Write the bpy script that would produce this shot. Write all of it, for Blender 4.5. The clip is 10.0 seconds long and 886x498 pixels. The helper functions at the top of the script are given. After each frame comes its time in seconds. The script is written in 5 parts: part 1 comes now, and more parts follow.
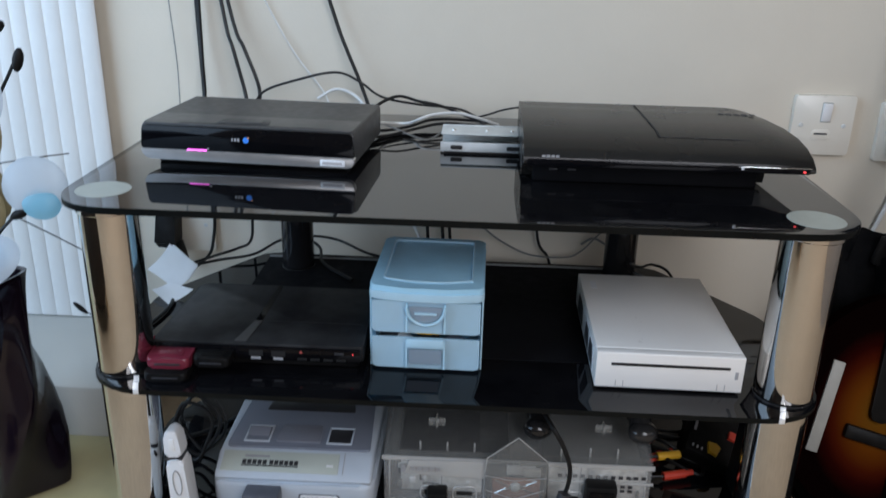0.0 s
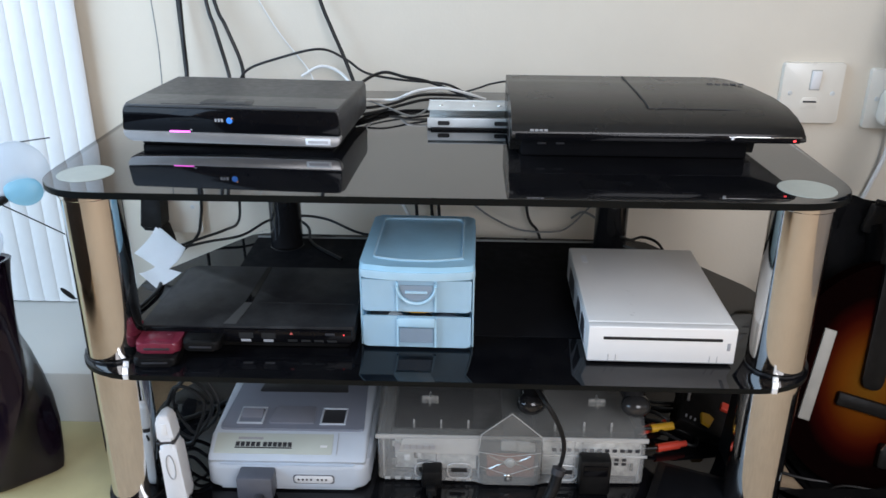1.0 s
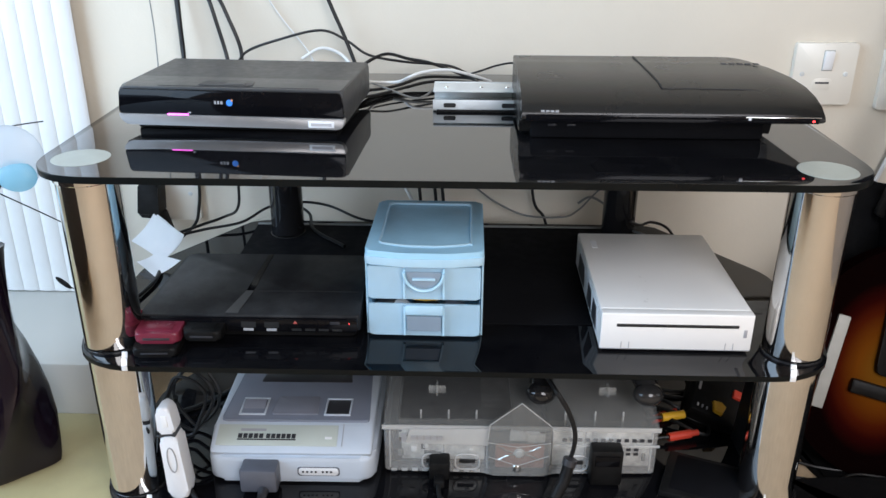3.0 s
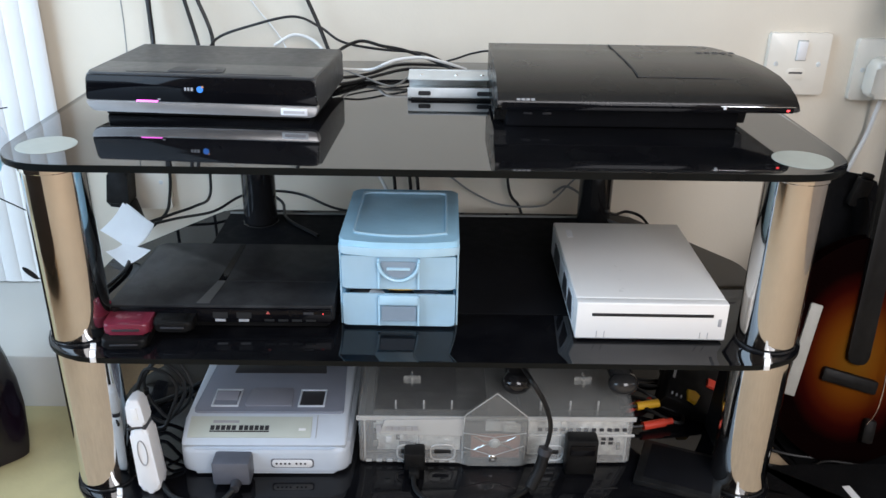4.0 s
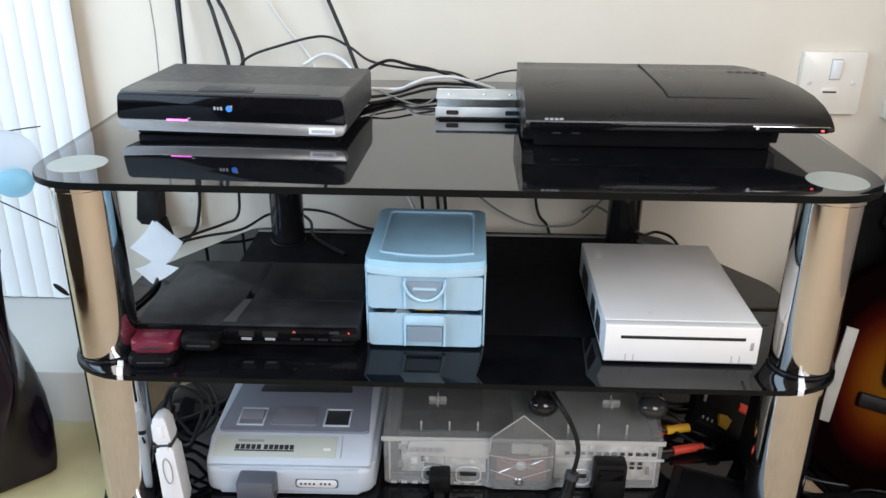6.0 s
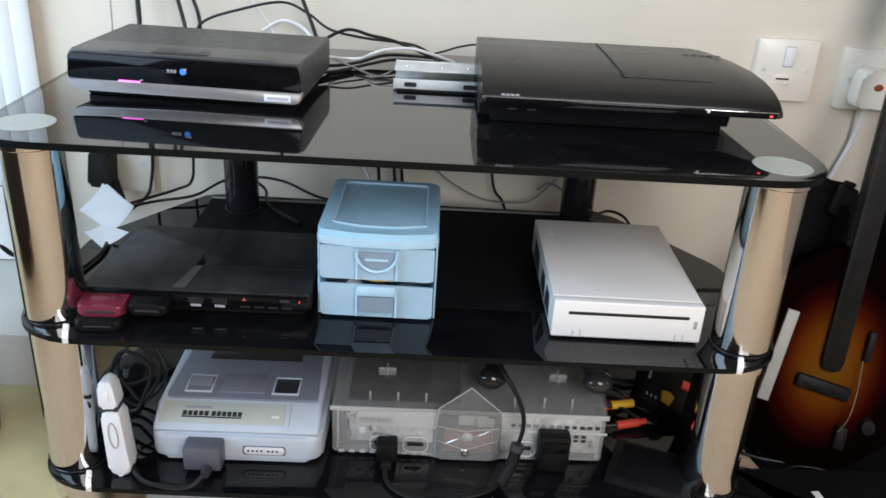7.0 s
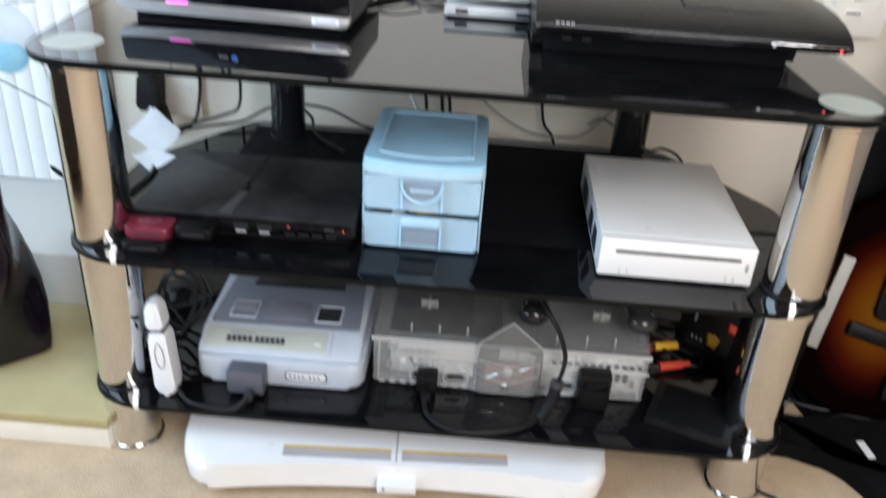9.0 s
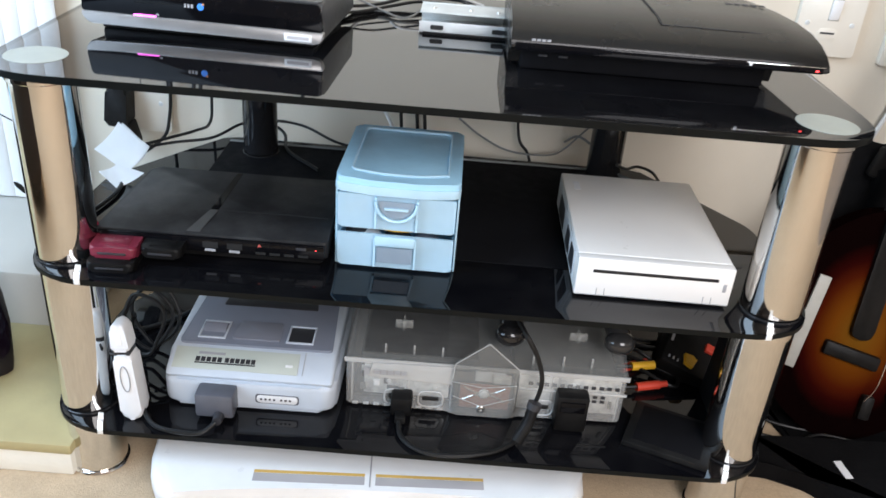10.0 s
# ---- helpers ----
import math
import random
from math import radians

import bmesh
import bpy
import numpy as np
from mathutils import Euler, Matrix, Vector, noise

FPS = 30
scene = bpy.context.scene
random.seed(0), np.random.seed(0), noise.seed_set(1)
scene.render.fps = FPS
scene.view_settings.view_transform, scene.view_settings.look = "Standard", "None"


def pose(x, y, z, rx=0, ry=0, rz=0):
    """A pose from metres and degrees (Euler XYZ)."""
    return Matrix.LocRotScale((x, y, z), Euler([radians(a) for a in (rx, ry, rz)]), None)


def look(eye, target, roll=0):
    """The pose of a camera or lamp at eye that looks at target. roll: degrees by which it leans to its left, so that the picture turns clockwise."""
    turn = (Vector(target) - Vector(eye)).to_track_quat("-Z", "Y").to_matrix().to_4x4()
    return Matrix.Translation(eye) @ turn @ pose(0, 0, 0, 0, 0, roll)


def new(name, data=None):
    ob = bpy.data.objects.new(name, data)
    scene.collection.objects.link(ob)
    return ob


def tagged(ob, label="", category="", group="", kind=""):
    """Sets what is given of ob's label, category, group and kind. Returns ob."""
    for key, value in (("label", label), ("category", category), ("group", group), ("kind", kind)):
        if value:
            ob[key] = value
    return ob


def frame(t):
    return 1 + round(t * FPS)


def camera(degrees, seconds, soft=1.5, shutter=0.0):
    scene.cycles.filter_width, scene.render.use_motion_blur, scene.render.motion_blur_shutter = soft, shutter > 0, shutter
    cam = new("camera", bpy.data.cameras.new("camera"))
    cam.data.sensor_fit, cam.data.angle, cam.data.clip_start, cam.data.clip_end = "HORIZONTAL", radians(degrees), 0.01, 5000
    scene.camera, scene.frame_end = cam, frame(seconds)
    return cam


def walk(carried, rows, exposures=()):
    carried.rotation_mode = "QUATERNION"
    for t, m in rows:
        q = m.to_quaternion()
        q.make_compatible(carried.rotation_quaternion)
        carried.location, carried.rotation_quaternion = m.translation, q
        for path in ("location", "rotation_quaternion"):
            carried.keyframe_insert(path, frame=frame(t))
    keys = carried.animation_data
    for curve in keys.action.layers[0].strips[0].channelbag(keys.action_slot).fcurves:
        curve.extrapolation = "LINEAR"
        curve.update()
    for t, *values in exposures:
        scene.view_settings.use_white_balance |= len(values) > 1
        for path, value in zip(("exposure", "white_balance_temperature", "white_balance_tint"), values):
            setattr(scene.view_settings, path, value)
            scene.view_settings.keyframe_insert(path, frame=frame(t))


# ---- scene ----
cam = camera(56.0, 10.0, shutter=0.6)
PATH = [
    (0, (0.11, -0.748, 0.74), (0.034, 1.114, 0.013), 1.4),
    (0.2, (0.106, -0.743, 0.744), (0.033, 1.123, 0.029), 0.5),
    (0.5, (0.113, -0.754, 0.737), (-0.008, 1.072, -0.07), -2.2),
    (0.7, (0.103, -0.739, 0.741), (0.024, 1.074, -0.098), -0.7),
    (1, (0.111, -0.74, 0.739), (0.059, 1.101, -0.042), 0.4),
    (1.5, (0.107, -0.727, 0.724), (0.12, 1.086, -0.12), 2.2),
    (2, (0.102, -0.721, 0.728), (0.096, 1.106, -0.087), 0.9),
    (2.5, (0.093, -0.716, 0.724), (0.052, 1.11, -0.093), 0.4),
    (2.7, (0.097, -0.717, 0.727), (0.055, 1.112, -0.079), 0.3),
    (3.8, (0.097, -0.713, 0.72), (0.082, 1.117, -0.087), 0.6),
    (4, (0.097, -0.71, 0.722), (0.117, 1.111, -0.106), 1.0),
    (4.5, (0.106, -0.71, 0.713), (0.108, 1.114, -0.107), 0.1),
    (5, (0.105, -0.707, 0.721), (0.072, 1.123, -0.085), -0.0),
    (5.5, (0.102, -0.703, 0.718), (0.084, 1.132, -0.078), 0.8),
    (5.7, (0.098, -0.703, 0.722), (0.067, 1.135, -0.068), 0.6),
    (6.8, (0.102, -0.707, 0.721), (0.034, 1.123, -0.084), 0.8),
    (7, (0.106, -0.708, 0.722), (0.156, 1.105, -0.121), 3.5),
    (7.5, (0.107, -0.712, 0.72), (0.154, 1.117, -0.087), 2.7),
    (8, (0.106, -0.716, 0.722), (0.122, 1.107, -0.101), 1.9),
    (8.5, (0.106, -0.715, 0.715), (0.077, 1.102, -0.119), 1.2),
    (8.8, (0.099, -0.703, 0.72), (0.075, 1.091, -0.163), 2.6),
    (9, (0.105, -0.698, 0.713), (0.059, 1.042, -0.272), 3.9),
    (9.1, (0.094, -0.686, 0.708), (0.117, 1.042, -0.299), 4.7),
    (9.5, (0.117, -0.704, 0.71), (0.122, 1.078, -0.199), 4.0),
    (10, (0.105, -0.682, 0.709), (0.115, 1.079, -0.24), 4.8),
]
EXPOSURES = [(0.0, -0.95, 5700, 13), (0.3, -0.68, 5750, 14), (0.5, -0.78, 5750, 14), (1.0, -0.47, 5800, 14), (1.5, -0.30, 5850, 14), (2.5, -0.23, 5900, 14), (4.0, -0.30, 5950, 14), (4.5, -0.28, 5950, 14), (5.0, -0.20, 6050, 14), (5.5, -0.20, 6050, 14), (7.0, -0.32, 6050, 14), (7.5, -0.20, 6050, 14), (9.0, -0.08, 6050, 14), (10.0, 0.05, 6050, 14)]
walk(cam, [(t, look(eye, target, roll)) for t, eye, target, roll in PATH], EXPOSURES)

# ---- light ----

world = bpy.data.worlds.new("sky")
scene.world = world
world.use_nodes = True
sky = world.node_tree.nodes.new("ShaderNodeTexSky")
sky.sky_type, sky.sun_disc, sky.sun_elevation, sky.sun_rotation = "NISHITA", False, radians(35), radians(200)
world.node_tree.links.new(sky.outputs[0], world.node_tree.nodes["Background"].inputs[0])
world.node_tree.nodes["Background"].inputs[1].default_value = 0.12


def window_light(name, eye, target, w, h, watts, colour):
    lamp = bpy.data.lights.new(name, "AREA")
    lamp.shape, lamp.size, lamp.size_y, lamp.energy, lamp.color = "RECTANGLE", w, h, watts, colour
    ob = new(name, lamp)
    ob.matrix_world = look(eye, target)
    return ob


# daylight in the two window openings
window_light("window_light_left", (-1.38, -0.46, 1.08), (-0.35, 0.30, 0.60), 1.4, 1.9, 58, (0.64, 0.84, 1.0))
window_light("window_light_rear", (0.75, -1.88, 1.45), (0.05, 0.1, 0.25), 1.0, 1.3, 48, (1.0, 0.945, 0.87))


# ---- materials ----
def mat(name, colour, rough=0.5, metal=0.0, vary=0.12, scale=30.0, bump=0.0, bump_scale=200.0, rough_vary=0.1, dust=0.0, dust_colour=(0.35, 0.34, 0.32), coat=0.0, spec=0.5, emit=None, power=0.0):
    m = bpy.data.materials.new(name)
    m.use_nodes = True
    nt = m.node_tree
    b = nt.nodes["Principled BSDF"]
    b.inputs["Metallic"].default_value = metal
    b.inputs["Coat Weight"].default_value = coat
    b.inputs["Specular IOR Level"].default_value = spec
    co = nt.nodes.new("ShaderNodeTexCoord")
    n1 = nt.nodes.new("ShaderNodeTexNoise")
    n1.inputs["Scale"].default_value, n1.inputs["Detail"].default_value = scale, 6
    nt.links.new(co.outputs["Object"], n1.inputs["Vector"])
    n2 = nt.nodes.new("ShaderNodeTexNoise")
    n2.inputs["Scale"].default_value, n2.inputs["Detail"].default_value = scale * 0.13, 3
    nt.links.new(co.outputs["Object"], n2.inputs["Vector"])
    add = nt.nodes.new("ShaderNodeMath")
    add.operation = "ADD"
    nt.links.new(n1.outputs[0], add.inputs[0])
    nt.links.new(n2.outputs[0], add.inputs[1])
    ramp = nt.nodes.new("ShaderNodeMapRange")
    ramp.inputs[1].default_value, ramp.inputs[2].default_value = 0.65, 1.35
    ramp.inputs[3].default_value, ramp.inputs[4].default_value = 1 - vary, 1 + vary
    nt.links.new(add.outputs[0], ramp.inputs[0])
    mul = nt.nodes.new("ShaderNodeVectorMath")
    mul.operation = "SCALE"
    mul.inputs[0].default_value = colour
    nt.links.new(ramp.outputs[0], mul.inputs["Scale"])
    out = mul.outputs[0]
    if dust > 0:
        n3 = nt.nodes.new("ShaderNodeTexNoise")
        n3.inputs["Scale"].default_value, n3.inputs["Detail"].default_value, n3.inputs["Roughness"].default_value = 11, 9, 0.72
        nt.links.new(co.outputs["Object"], n3.inputs["Vector"])
        dr = nt.nodes.new("ShaderNodeMapRange")
        dr.inputs[1].default_value, dr.inputs[2].default_value, dr.inputs[3].default_value, dr.inputs[4].default_value = 0.42, 0.75, 0.0, dust
        nt.links.new(n3.outputs[0], dr.inputs[0])
        mix = nt.nodes.new("ShaderNodeMix")
        mix.data_type = "RGBA"
        mix.inputs["B"].default_value = (*dust_colour, 1)
        for s in mix.inputs:
            if s.name == "A" and s.type == "RGBA":
                nt.links.new(out, s)
            if s.name == "B" and s.type == "RGBA":
                s.default_value = (*dust_colour, 1)
        nt.links.new(dr.outputs[0], mix.inputs[0])
        out = [s for s in mix.outputs if s.type == "RGBA"][0]
    nt.links.new(out, b.inputs["Base Color"])
    rr = nt.nodes.new("ShaderNodeMapRange")
    rr.inputs[1].default_value, rr.inputs[2].default_value = 0.3, 0.7
    rr.inputs[3].default_value, rr.inputs[4].default_value = max(0.0, rough * (1 - rough_vary)), min(1.0, rough * (1 + rough_vary))
    nt.links.new(n1.outputs[0], rr.inputs[0])
    nt.links.new(rr.outputs[0], b.inputs["Roughness"])
    if bump > 0:
        n4 = nt.nodes.new("ShaderNodeTexNoise")
        n4.inputs["Scale"].default_value, n4.inputs["Detail"].default_value = bump_scale, 4
        nt.links.new(co.outputs["Object"], n4.inputs["Vector"])
        bp = nt.nodes.new("ShaderNodeBump")
        bp.inputs["Strength"].default_value, bp.inputs["Distance"].default_value = bump, 0.002
        nt.links.new(n4.outputs[0], bp.inputs["Height"])
        nt.links.new(bp.outputs[0], b.inputs["Normal"])
    if emit:
        b.inputs["Emission Color"].default_value, b.inputs["Emission Strength"].default_value = (*emit, 1), power
    return m


def clear(name, colour, opaque, rough=0.12, glow_through=0.0):
    """Thin see-through plastic: part clear, part milky."""
    m = mat(name, colour, rough, vary=0.07, scale=40, bump=0.12, bump_scale=120)
    nt = m.node_tree
    b, out = nt.nodes["Principled BSDF"], nt.nodes["Material Output"]
    tr = nt.nodes.new("ShaderNodeBsdfTransparent")
    tr.inputs[0].default_value = (*[0.5 + 0.5 * c for c in colour], 1)
    solid = b.outputs[0]
    if glow_through > 0:
        tl = nt.nodes.new("ShaderNodeBsdfTranslucent")
        tl.inputs[0].default_value = (*colour, 1)
        mx = nt.nodes.new("ShaderNodeMixShader")
        mx.inputs[0].default_value = glow_through
        nt.links.new(b.outputs[0], mx.inputs[1])
        nt.links.new(tl.outputs[0], mx.inputs[2])
        solid = mx.outputs[0]
    ms = nt.nodes.new("ShaderNodeMixShader")
    ms.inputs[0].default_value = opaque
    nt.links.new(tr.outputs[0], ms.inputs[1])
    nt.links.new(solid, ms.inputs[2])
    nt.links.new(ms.outputs[0], out.inputs[0])
    return m


WALL = mat("cream_wall_paint", (0.655, 0.595, 0.49), 0.7, vary=0.03, scale=18, bump=0.12, bump_scale=260)
WHITE_WALL = mat("white_wall_paint", (0.46, 0.455, 0.42), 0.65, vary=0.03, scale=18, bump=0.1, bump_scale=260)
# tan for unseen walls, so the chrome mirrors a dimmer, browner room
DIM_TAN_WALL = mat("reflection_dimming_tan", (0.34, 0.27, 0.21), 0.75, vary=0.05, scale=18)
CEILING = mat("ceiling_paint", (0.8, 0.79, 0.77), 0.8, vary=0.03)
CARPET = mat("beige_carpet", (0.50, 0.38, 0.25), 0.95, vary=0.14, scale=240, bump=0.6, bump_scale=520)
HEARTH = mat("yellow_stone", (0.38, 0.325, 0.165), 0.55, vary=0.12, scale=22, bump=0.1)
HEARTH_FACE = mat("chalky_white_stone", (0.78, 0.76, 0.68), 0.6, vary=0.08, scale=25, bump=0.2)
SLAT = mat("white_slat", (0.68, 0.68, 0.66), 0.4, vary=0.03)
BLACK_GLASS = mat("black_glass", (0.004, 0.004, 0.005), 0.025, vary=0.2, rough_vary=0.5, dust=0.02)
GLASS_EDGE = mat("glass_edge", (0.004, 0.005, 0.005), 0.3, vary=0.2, spec=0.15)
BLACK_GLASS.node_tree.nodes["Principled BSDF"].inputs["IOR"].default_value = 1.95
SHELF_GLASS = mat("black_shelf_glass", (0.003, 0.003, 0.004), 0.03, vary=0.2, rough_vary=0.5, dust=0.02)
SHELF_GLASS.node_tree.nodes["Principled BSDF"].inputs["IOR"].default_value = 1.38
CHROME = mat("chrome", (0.74, 0.72, 0.69), 0.07, 1.0, vary=0.04, scale=45, rough_vary=0.5, dust=0.05)
BLACK_POST = mat("gloss_black_post", (0.012, 0.012, 0.013), 0.1, vary=0.2)
BRIGHT = mat("polished_steel", (0.9, 0.9, 0.9), 0.12, 1.0, vary=0.03)
# whitish satin for the highlight strips at the post collars
GLINT = mat("white_glint", (0.92, 0.93, 0.93), 0.35, 0.35, vary=0.03)
DISC = mat("frosted_disc", (0.33, 0.35, 0.31), 0.35, 0.0, vary=0.12, scale=70)
COLLAR = mat("glossy_black_plastic", (0.012, 0.012, 0.013), 0.12, vary=0.2, dust=0.1)
MATT_BLACK = mat("matt_black_plastic", (0.007, 0.0068, 0.0068), 0.42, vary=0.25, scale=90, bump=0.12, bump_scale=900, dust=0.03, spec=0.12)
MAT_BLACK = mat("matt_black_board", (0.006, 0.006, 0.007), 0.7, vary=0.25, scale=70, spec=0.06, bump=0.1, bump_scale=500)
SATIN_LID = mat("satin_black_lid", (0.008, 0.0078, 0.0074), 0.26, vary=0.06, scale=20, spec=0.32)
DUSTY_BLACK = mat("dusty_black_plastic", (0.008, 0.008, 0.009), 0.5, vary=0.25, scale=60, spec=0.26, dust=0.20, dust_colour=(0.19, 0.195, 0.195), bump=0.1, bump_scale=700)
DARK_GREY = mat("dark_grey_plastic", (0.032, 0.032, 0.034), 0.42, vary=0.12, scale=120, bump=0.1, bump_scale=900)
MID_GREY = mat("brushed_grey_plastic", (0.085, 0.085, 0.084), 0.38, 0.3, vary=0.08, scale=120)
GLOSS_BLACK = mat("gloss_black_panel", (0.003, 0.003, 0.004), 0.06, vary=0.2, dust=0.01, spec=0.16)
SILVER = mat("silver_plastic", (0.46, 0.45, 0.44), 0.32, 0.6, vary=0.06, scale=80)
PINK = mat("pink_light", (0.9, 0.2, 0.7), 0.3, emit=(1.0, 0.12, 0.75), power=4.0)
RED_LED = mat("red_light", (0.8, 0.05, 0.05), 0.3, emit=(1.0, 0.06, 0.06), power=3.0)
# blue for the logo dot, with a faint emission added to brighten it
MARK_BLUE_GLOW = mat("glowing_blue_mark", (0.05, 0.22, 0.75), 0.4, emit=(0.1, 0.35, 1.0), power=0.25)
MARK_ORANGE = mat("orange_mark", (0.7, 0.3, 0.15), 0.4)
MARK_WHITE = mat("white_mark", (0.75, 0.75, 0.75), 0.4)
MARK_GREY = mat("grey_mark", (0.35, 0.35, 0.36), 0.4)
WHITE_PLASTIC = mat("white_plastic", (0.80, 0.80, 0.79), 0.3, vary=0.03, scale=40)
CONSOLE_WHITE = mat("warm_white_plastic", (0.84, 0.82, 0.78), 0.3, vary=0.02, scale=25)
SOFT_WHITE = mat("soft_white_plastic", (0.76, 0.77, 0.78), 0.4, vary=0.05, scale=40)
SOCKET = mat("socket_white", (0.74, 0.70, 0.61), 0.3, vary=0.03)
CONSOLE_GREY = mat("pale_grey_plastic", (0.52, 0.575, 0.64), 0.5, vary=0.05, scale=35, bump=0.08, bump_scale=1200)
CONSOLE_YELLOWED = mat("yellowed_grey_plastic", (0.50, 0.535, 0.48), 0.5, vary=0.08, scale=14, bump=0.08, bump_scale=1200)
CONSOLE_DARK = mat("slate_grey_plastic", (0.19, 0.21, 0.26), 0.5, vary=0.06, scale=35, bump=0.08, bump_scale=1200)
CONSOLE_BLUE = mat("blue_grey_plastic", (0.20, 0.21, 0.25), 0.45, vary=0.06, scale=35)
PLUG_GREY = mat("dark_slate_plastic", (0.10, 0.105, 0.125), 0.4, vary=0.12, scale=60)
CHARCOAL = mat("charcoal_plastic", (0.030, 0.030, 0.034), 0.45, vary=0.1)
BLUE_LID = clear("translucent_blue_plastic", (0.47, 0.79, 0.99), 0.97, 0.24, 0.12)
# darker blue-grey puts the shade of the drawer-front recesses into the colour
RECESS_SHADE = clear("blue_grey_recess_shade", (0.34, 0.42, 0.50), 0.7, 0.3)
PALE_BLUE = clear("pale_blue_plastic", (0.64, 0.88, 1.0), 0.94, 0.25, 0.25)
MILKY = clear("milky_plastic", (0.68, 0.89, 1.0), 0.64, 0.3, 0.25)
CLEAR_SHELL = clear("clear_plastic", (0.86, 0.87, 0.85), 0.24, 0.06)
CLEAR_LID = clear("clear_plastic_lid", (0.66, 0.66, 0.64), 0.10, 0.1)
CLEAR_RIM = clear("clear_plastic_rim", (0.80, 0.80, 0.78), 0.40, 0.1)
STEEL = mat("galvanised_steel", (0.64, 0.66, 0.65), 0.5, 0.3, vary=0.15, scale=50)
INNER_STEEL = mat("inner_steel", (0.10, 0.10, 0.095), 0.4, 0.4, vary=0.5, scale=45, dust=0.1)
PALE_STEEL = mat("pale_steel", (0.60, 0.60, 0.58), 0.35, 0.3, vary=0.55, scale=95, dust=0.1)
BOARD = mat("dusty_circuit_board", (0.10, 0.10, 0.09), 0.6, vary=0.4, scale=120)
COPPER = mat("red_copper", (0.42, 0.16, 0.10), 0.45, 0.2, vary=0.3, scale=90)
CRIMSON = clear("red_smoke_plastic", (0.21, 0.028, 0.052), 0.88, 0.25, 0.1)
CABLE_BLACK = mat("black_cable", (0.008, 0.008, 0.008), 0.45, vary=0.2, spec=0.35)
CABLE_GREY = mat("grey_cable", (0.20, 0.20, 0.19), 0.5, vary=0.2)
CABLE_WHITE = mat("white_cable", (0.72, 0.72, 0.70), 0.45, vary=0.05)
PAPER = mat("white_paper", (0.88, 0.89, 0.89), 0.6, vary=0.04, bump=0.1, bump_scale=40)
YELLOW = mat("yellow_plastic", (0.75, 0.42, 0.02), 0.4)
RED = mat("red_plastic", (0.62, 0.06, 0.03), 0.4)
WOOD = mat("light_wood", (0.45, 0.27, 0.10), 0.5, vary=0.2, scale=50)
VASE = mat("aubergine_glaze", (0.007, 0.004, 0.008), 0.10, vary=0.2, scale=20, spec=0.5)
PETAL = clear("frosted_petal", (0.78, 0.84, 0.90), 0.58, 0.3, 0.5)
PETAL_BLUE = clear("blue_petal", (0.42, 0.72, 0.84), 0.55, 0.25, 0.4)
DRY_LEAF = mat("olive_fabric", (0.24, 0.20, 0.10), 0.7, vary=0.3, scale=40)
LEATHER = mat("dark_brown_leather", (0.014, 0.007, 0.0045), 0.5, vary=0.25, scale=60, bump=0.3, bump_scale=300)
BAG = mat("black_nylon", (0.0045, 0.0045, 0.005), 0.8, spec=0.08, vary=0.3, scale=300, bump=0.5, bump_scale=600)
LABEL_GREY = mat("grey_print", (0.42, 0.40, 0.40), 0.5)
LABEL_GOLD = mat("gold_print", (0.62, 0.40, 0.10), 0.45)
TAPE = mat("cream_tape", (0.38, 0.38, 0.35), 0.5, vary=0.12, scale=60, dust=0.15)
SEAM = mat("dark_seam", (0.01, 0.01, 0.01), 0.6)


def sunburst():
    m = mat("sunburst_lacquer", (0.5, 0.2, 0.02), 0.4, spec=0.0)
    nt = m.node_tree
    b = nt.nodes["Principled BSDF"]
    co = nt.nodes.new("ShaderNodeTexCoord")
    mp = nt.nodes.new("ShaderNodeMapping")
    mp.inputs["Location"].default_value, mp.inputs["Scale"].default_value = (0, 0, -0.80), (6.6, 0.0, 5.2)
    gr = nt.nodes.new("ShaderNodeTexGradient")
    gr.gradient_type = "SPHERICAL"
    cr = nt.nodes.new("ShaderNodeValToRGB")
    e = cr.color_ramp.elements
    e[0].position, e[0].color = 0.0, (0.003, 0.001, 0.001, 1)
    e[1].position, e[1].color = 1.0, (0.15, 0.070, 0.007, 1)
    for p, c in ((0.36, (0.003, 0.001, 0.001, 1)), (0.48, (0.02, 0.002, 0.0015, 1)), (0.58, (0.055, 0.008, 0.002, 1)), (0.74, (0.12, 0.036, 0.003, 1))):
        x = e.new(p)
        x.color = c
    nt.links.new(co.outputs["Object"], mp.inputs[0])
    nt.links.new(mp.outputs[0], gr.inputs[0])
    nt.links.new(gr.outputs[1], cr.inputs[0])
    nt.links.new(cr.outputs[0], b.inputs["Base Color"])
    return m


SUNBURST = sunburst()


# ---- building helpers ----
def part(name, bm, material, parent=None, label="", smooth=True):
    me = bpy.data.meshes.new(name)
    bmesh.ops.recalc_face_normals(bm, faces=bm.faces)
    if smooth:
        for f in bm.faces:
            f.smooth = True
        for e in bm.edges:
            if len(e.link_faces) == 2 and e.calc_face_angle(0) > radians(38):
                e.smooth = False
    bm.to_mesh(me)
    bm.free()
    me.materials.append(material)
    ob = new(name, me)
    if parent:
        ob.parent = parent
    if label:
        tagged(ob, label)
    return ob


def thing(name, label, category, at=(0, 0, 0), rx=0, ry=0, rz=0, group="", kind=""):
    ob = new(name)
    ob.empty_display_size = 0.02
    ob.matrix_basis = pose(*at, rx, ry, rz)
    return tagged(ob, label, category, group, kind)


def solo(name, bm, material, label, category, at=(0, 0, 0), rx=0, ry=0, rz=0, group="", kind=""):
    ob = part(name, bm, material)
    ob.matrix_basis = pose(*at, rx, ry, rz)
    return tagged(ob, label, category, group, kind)


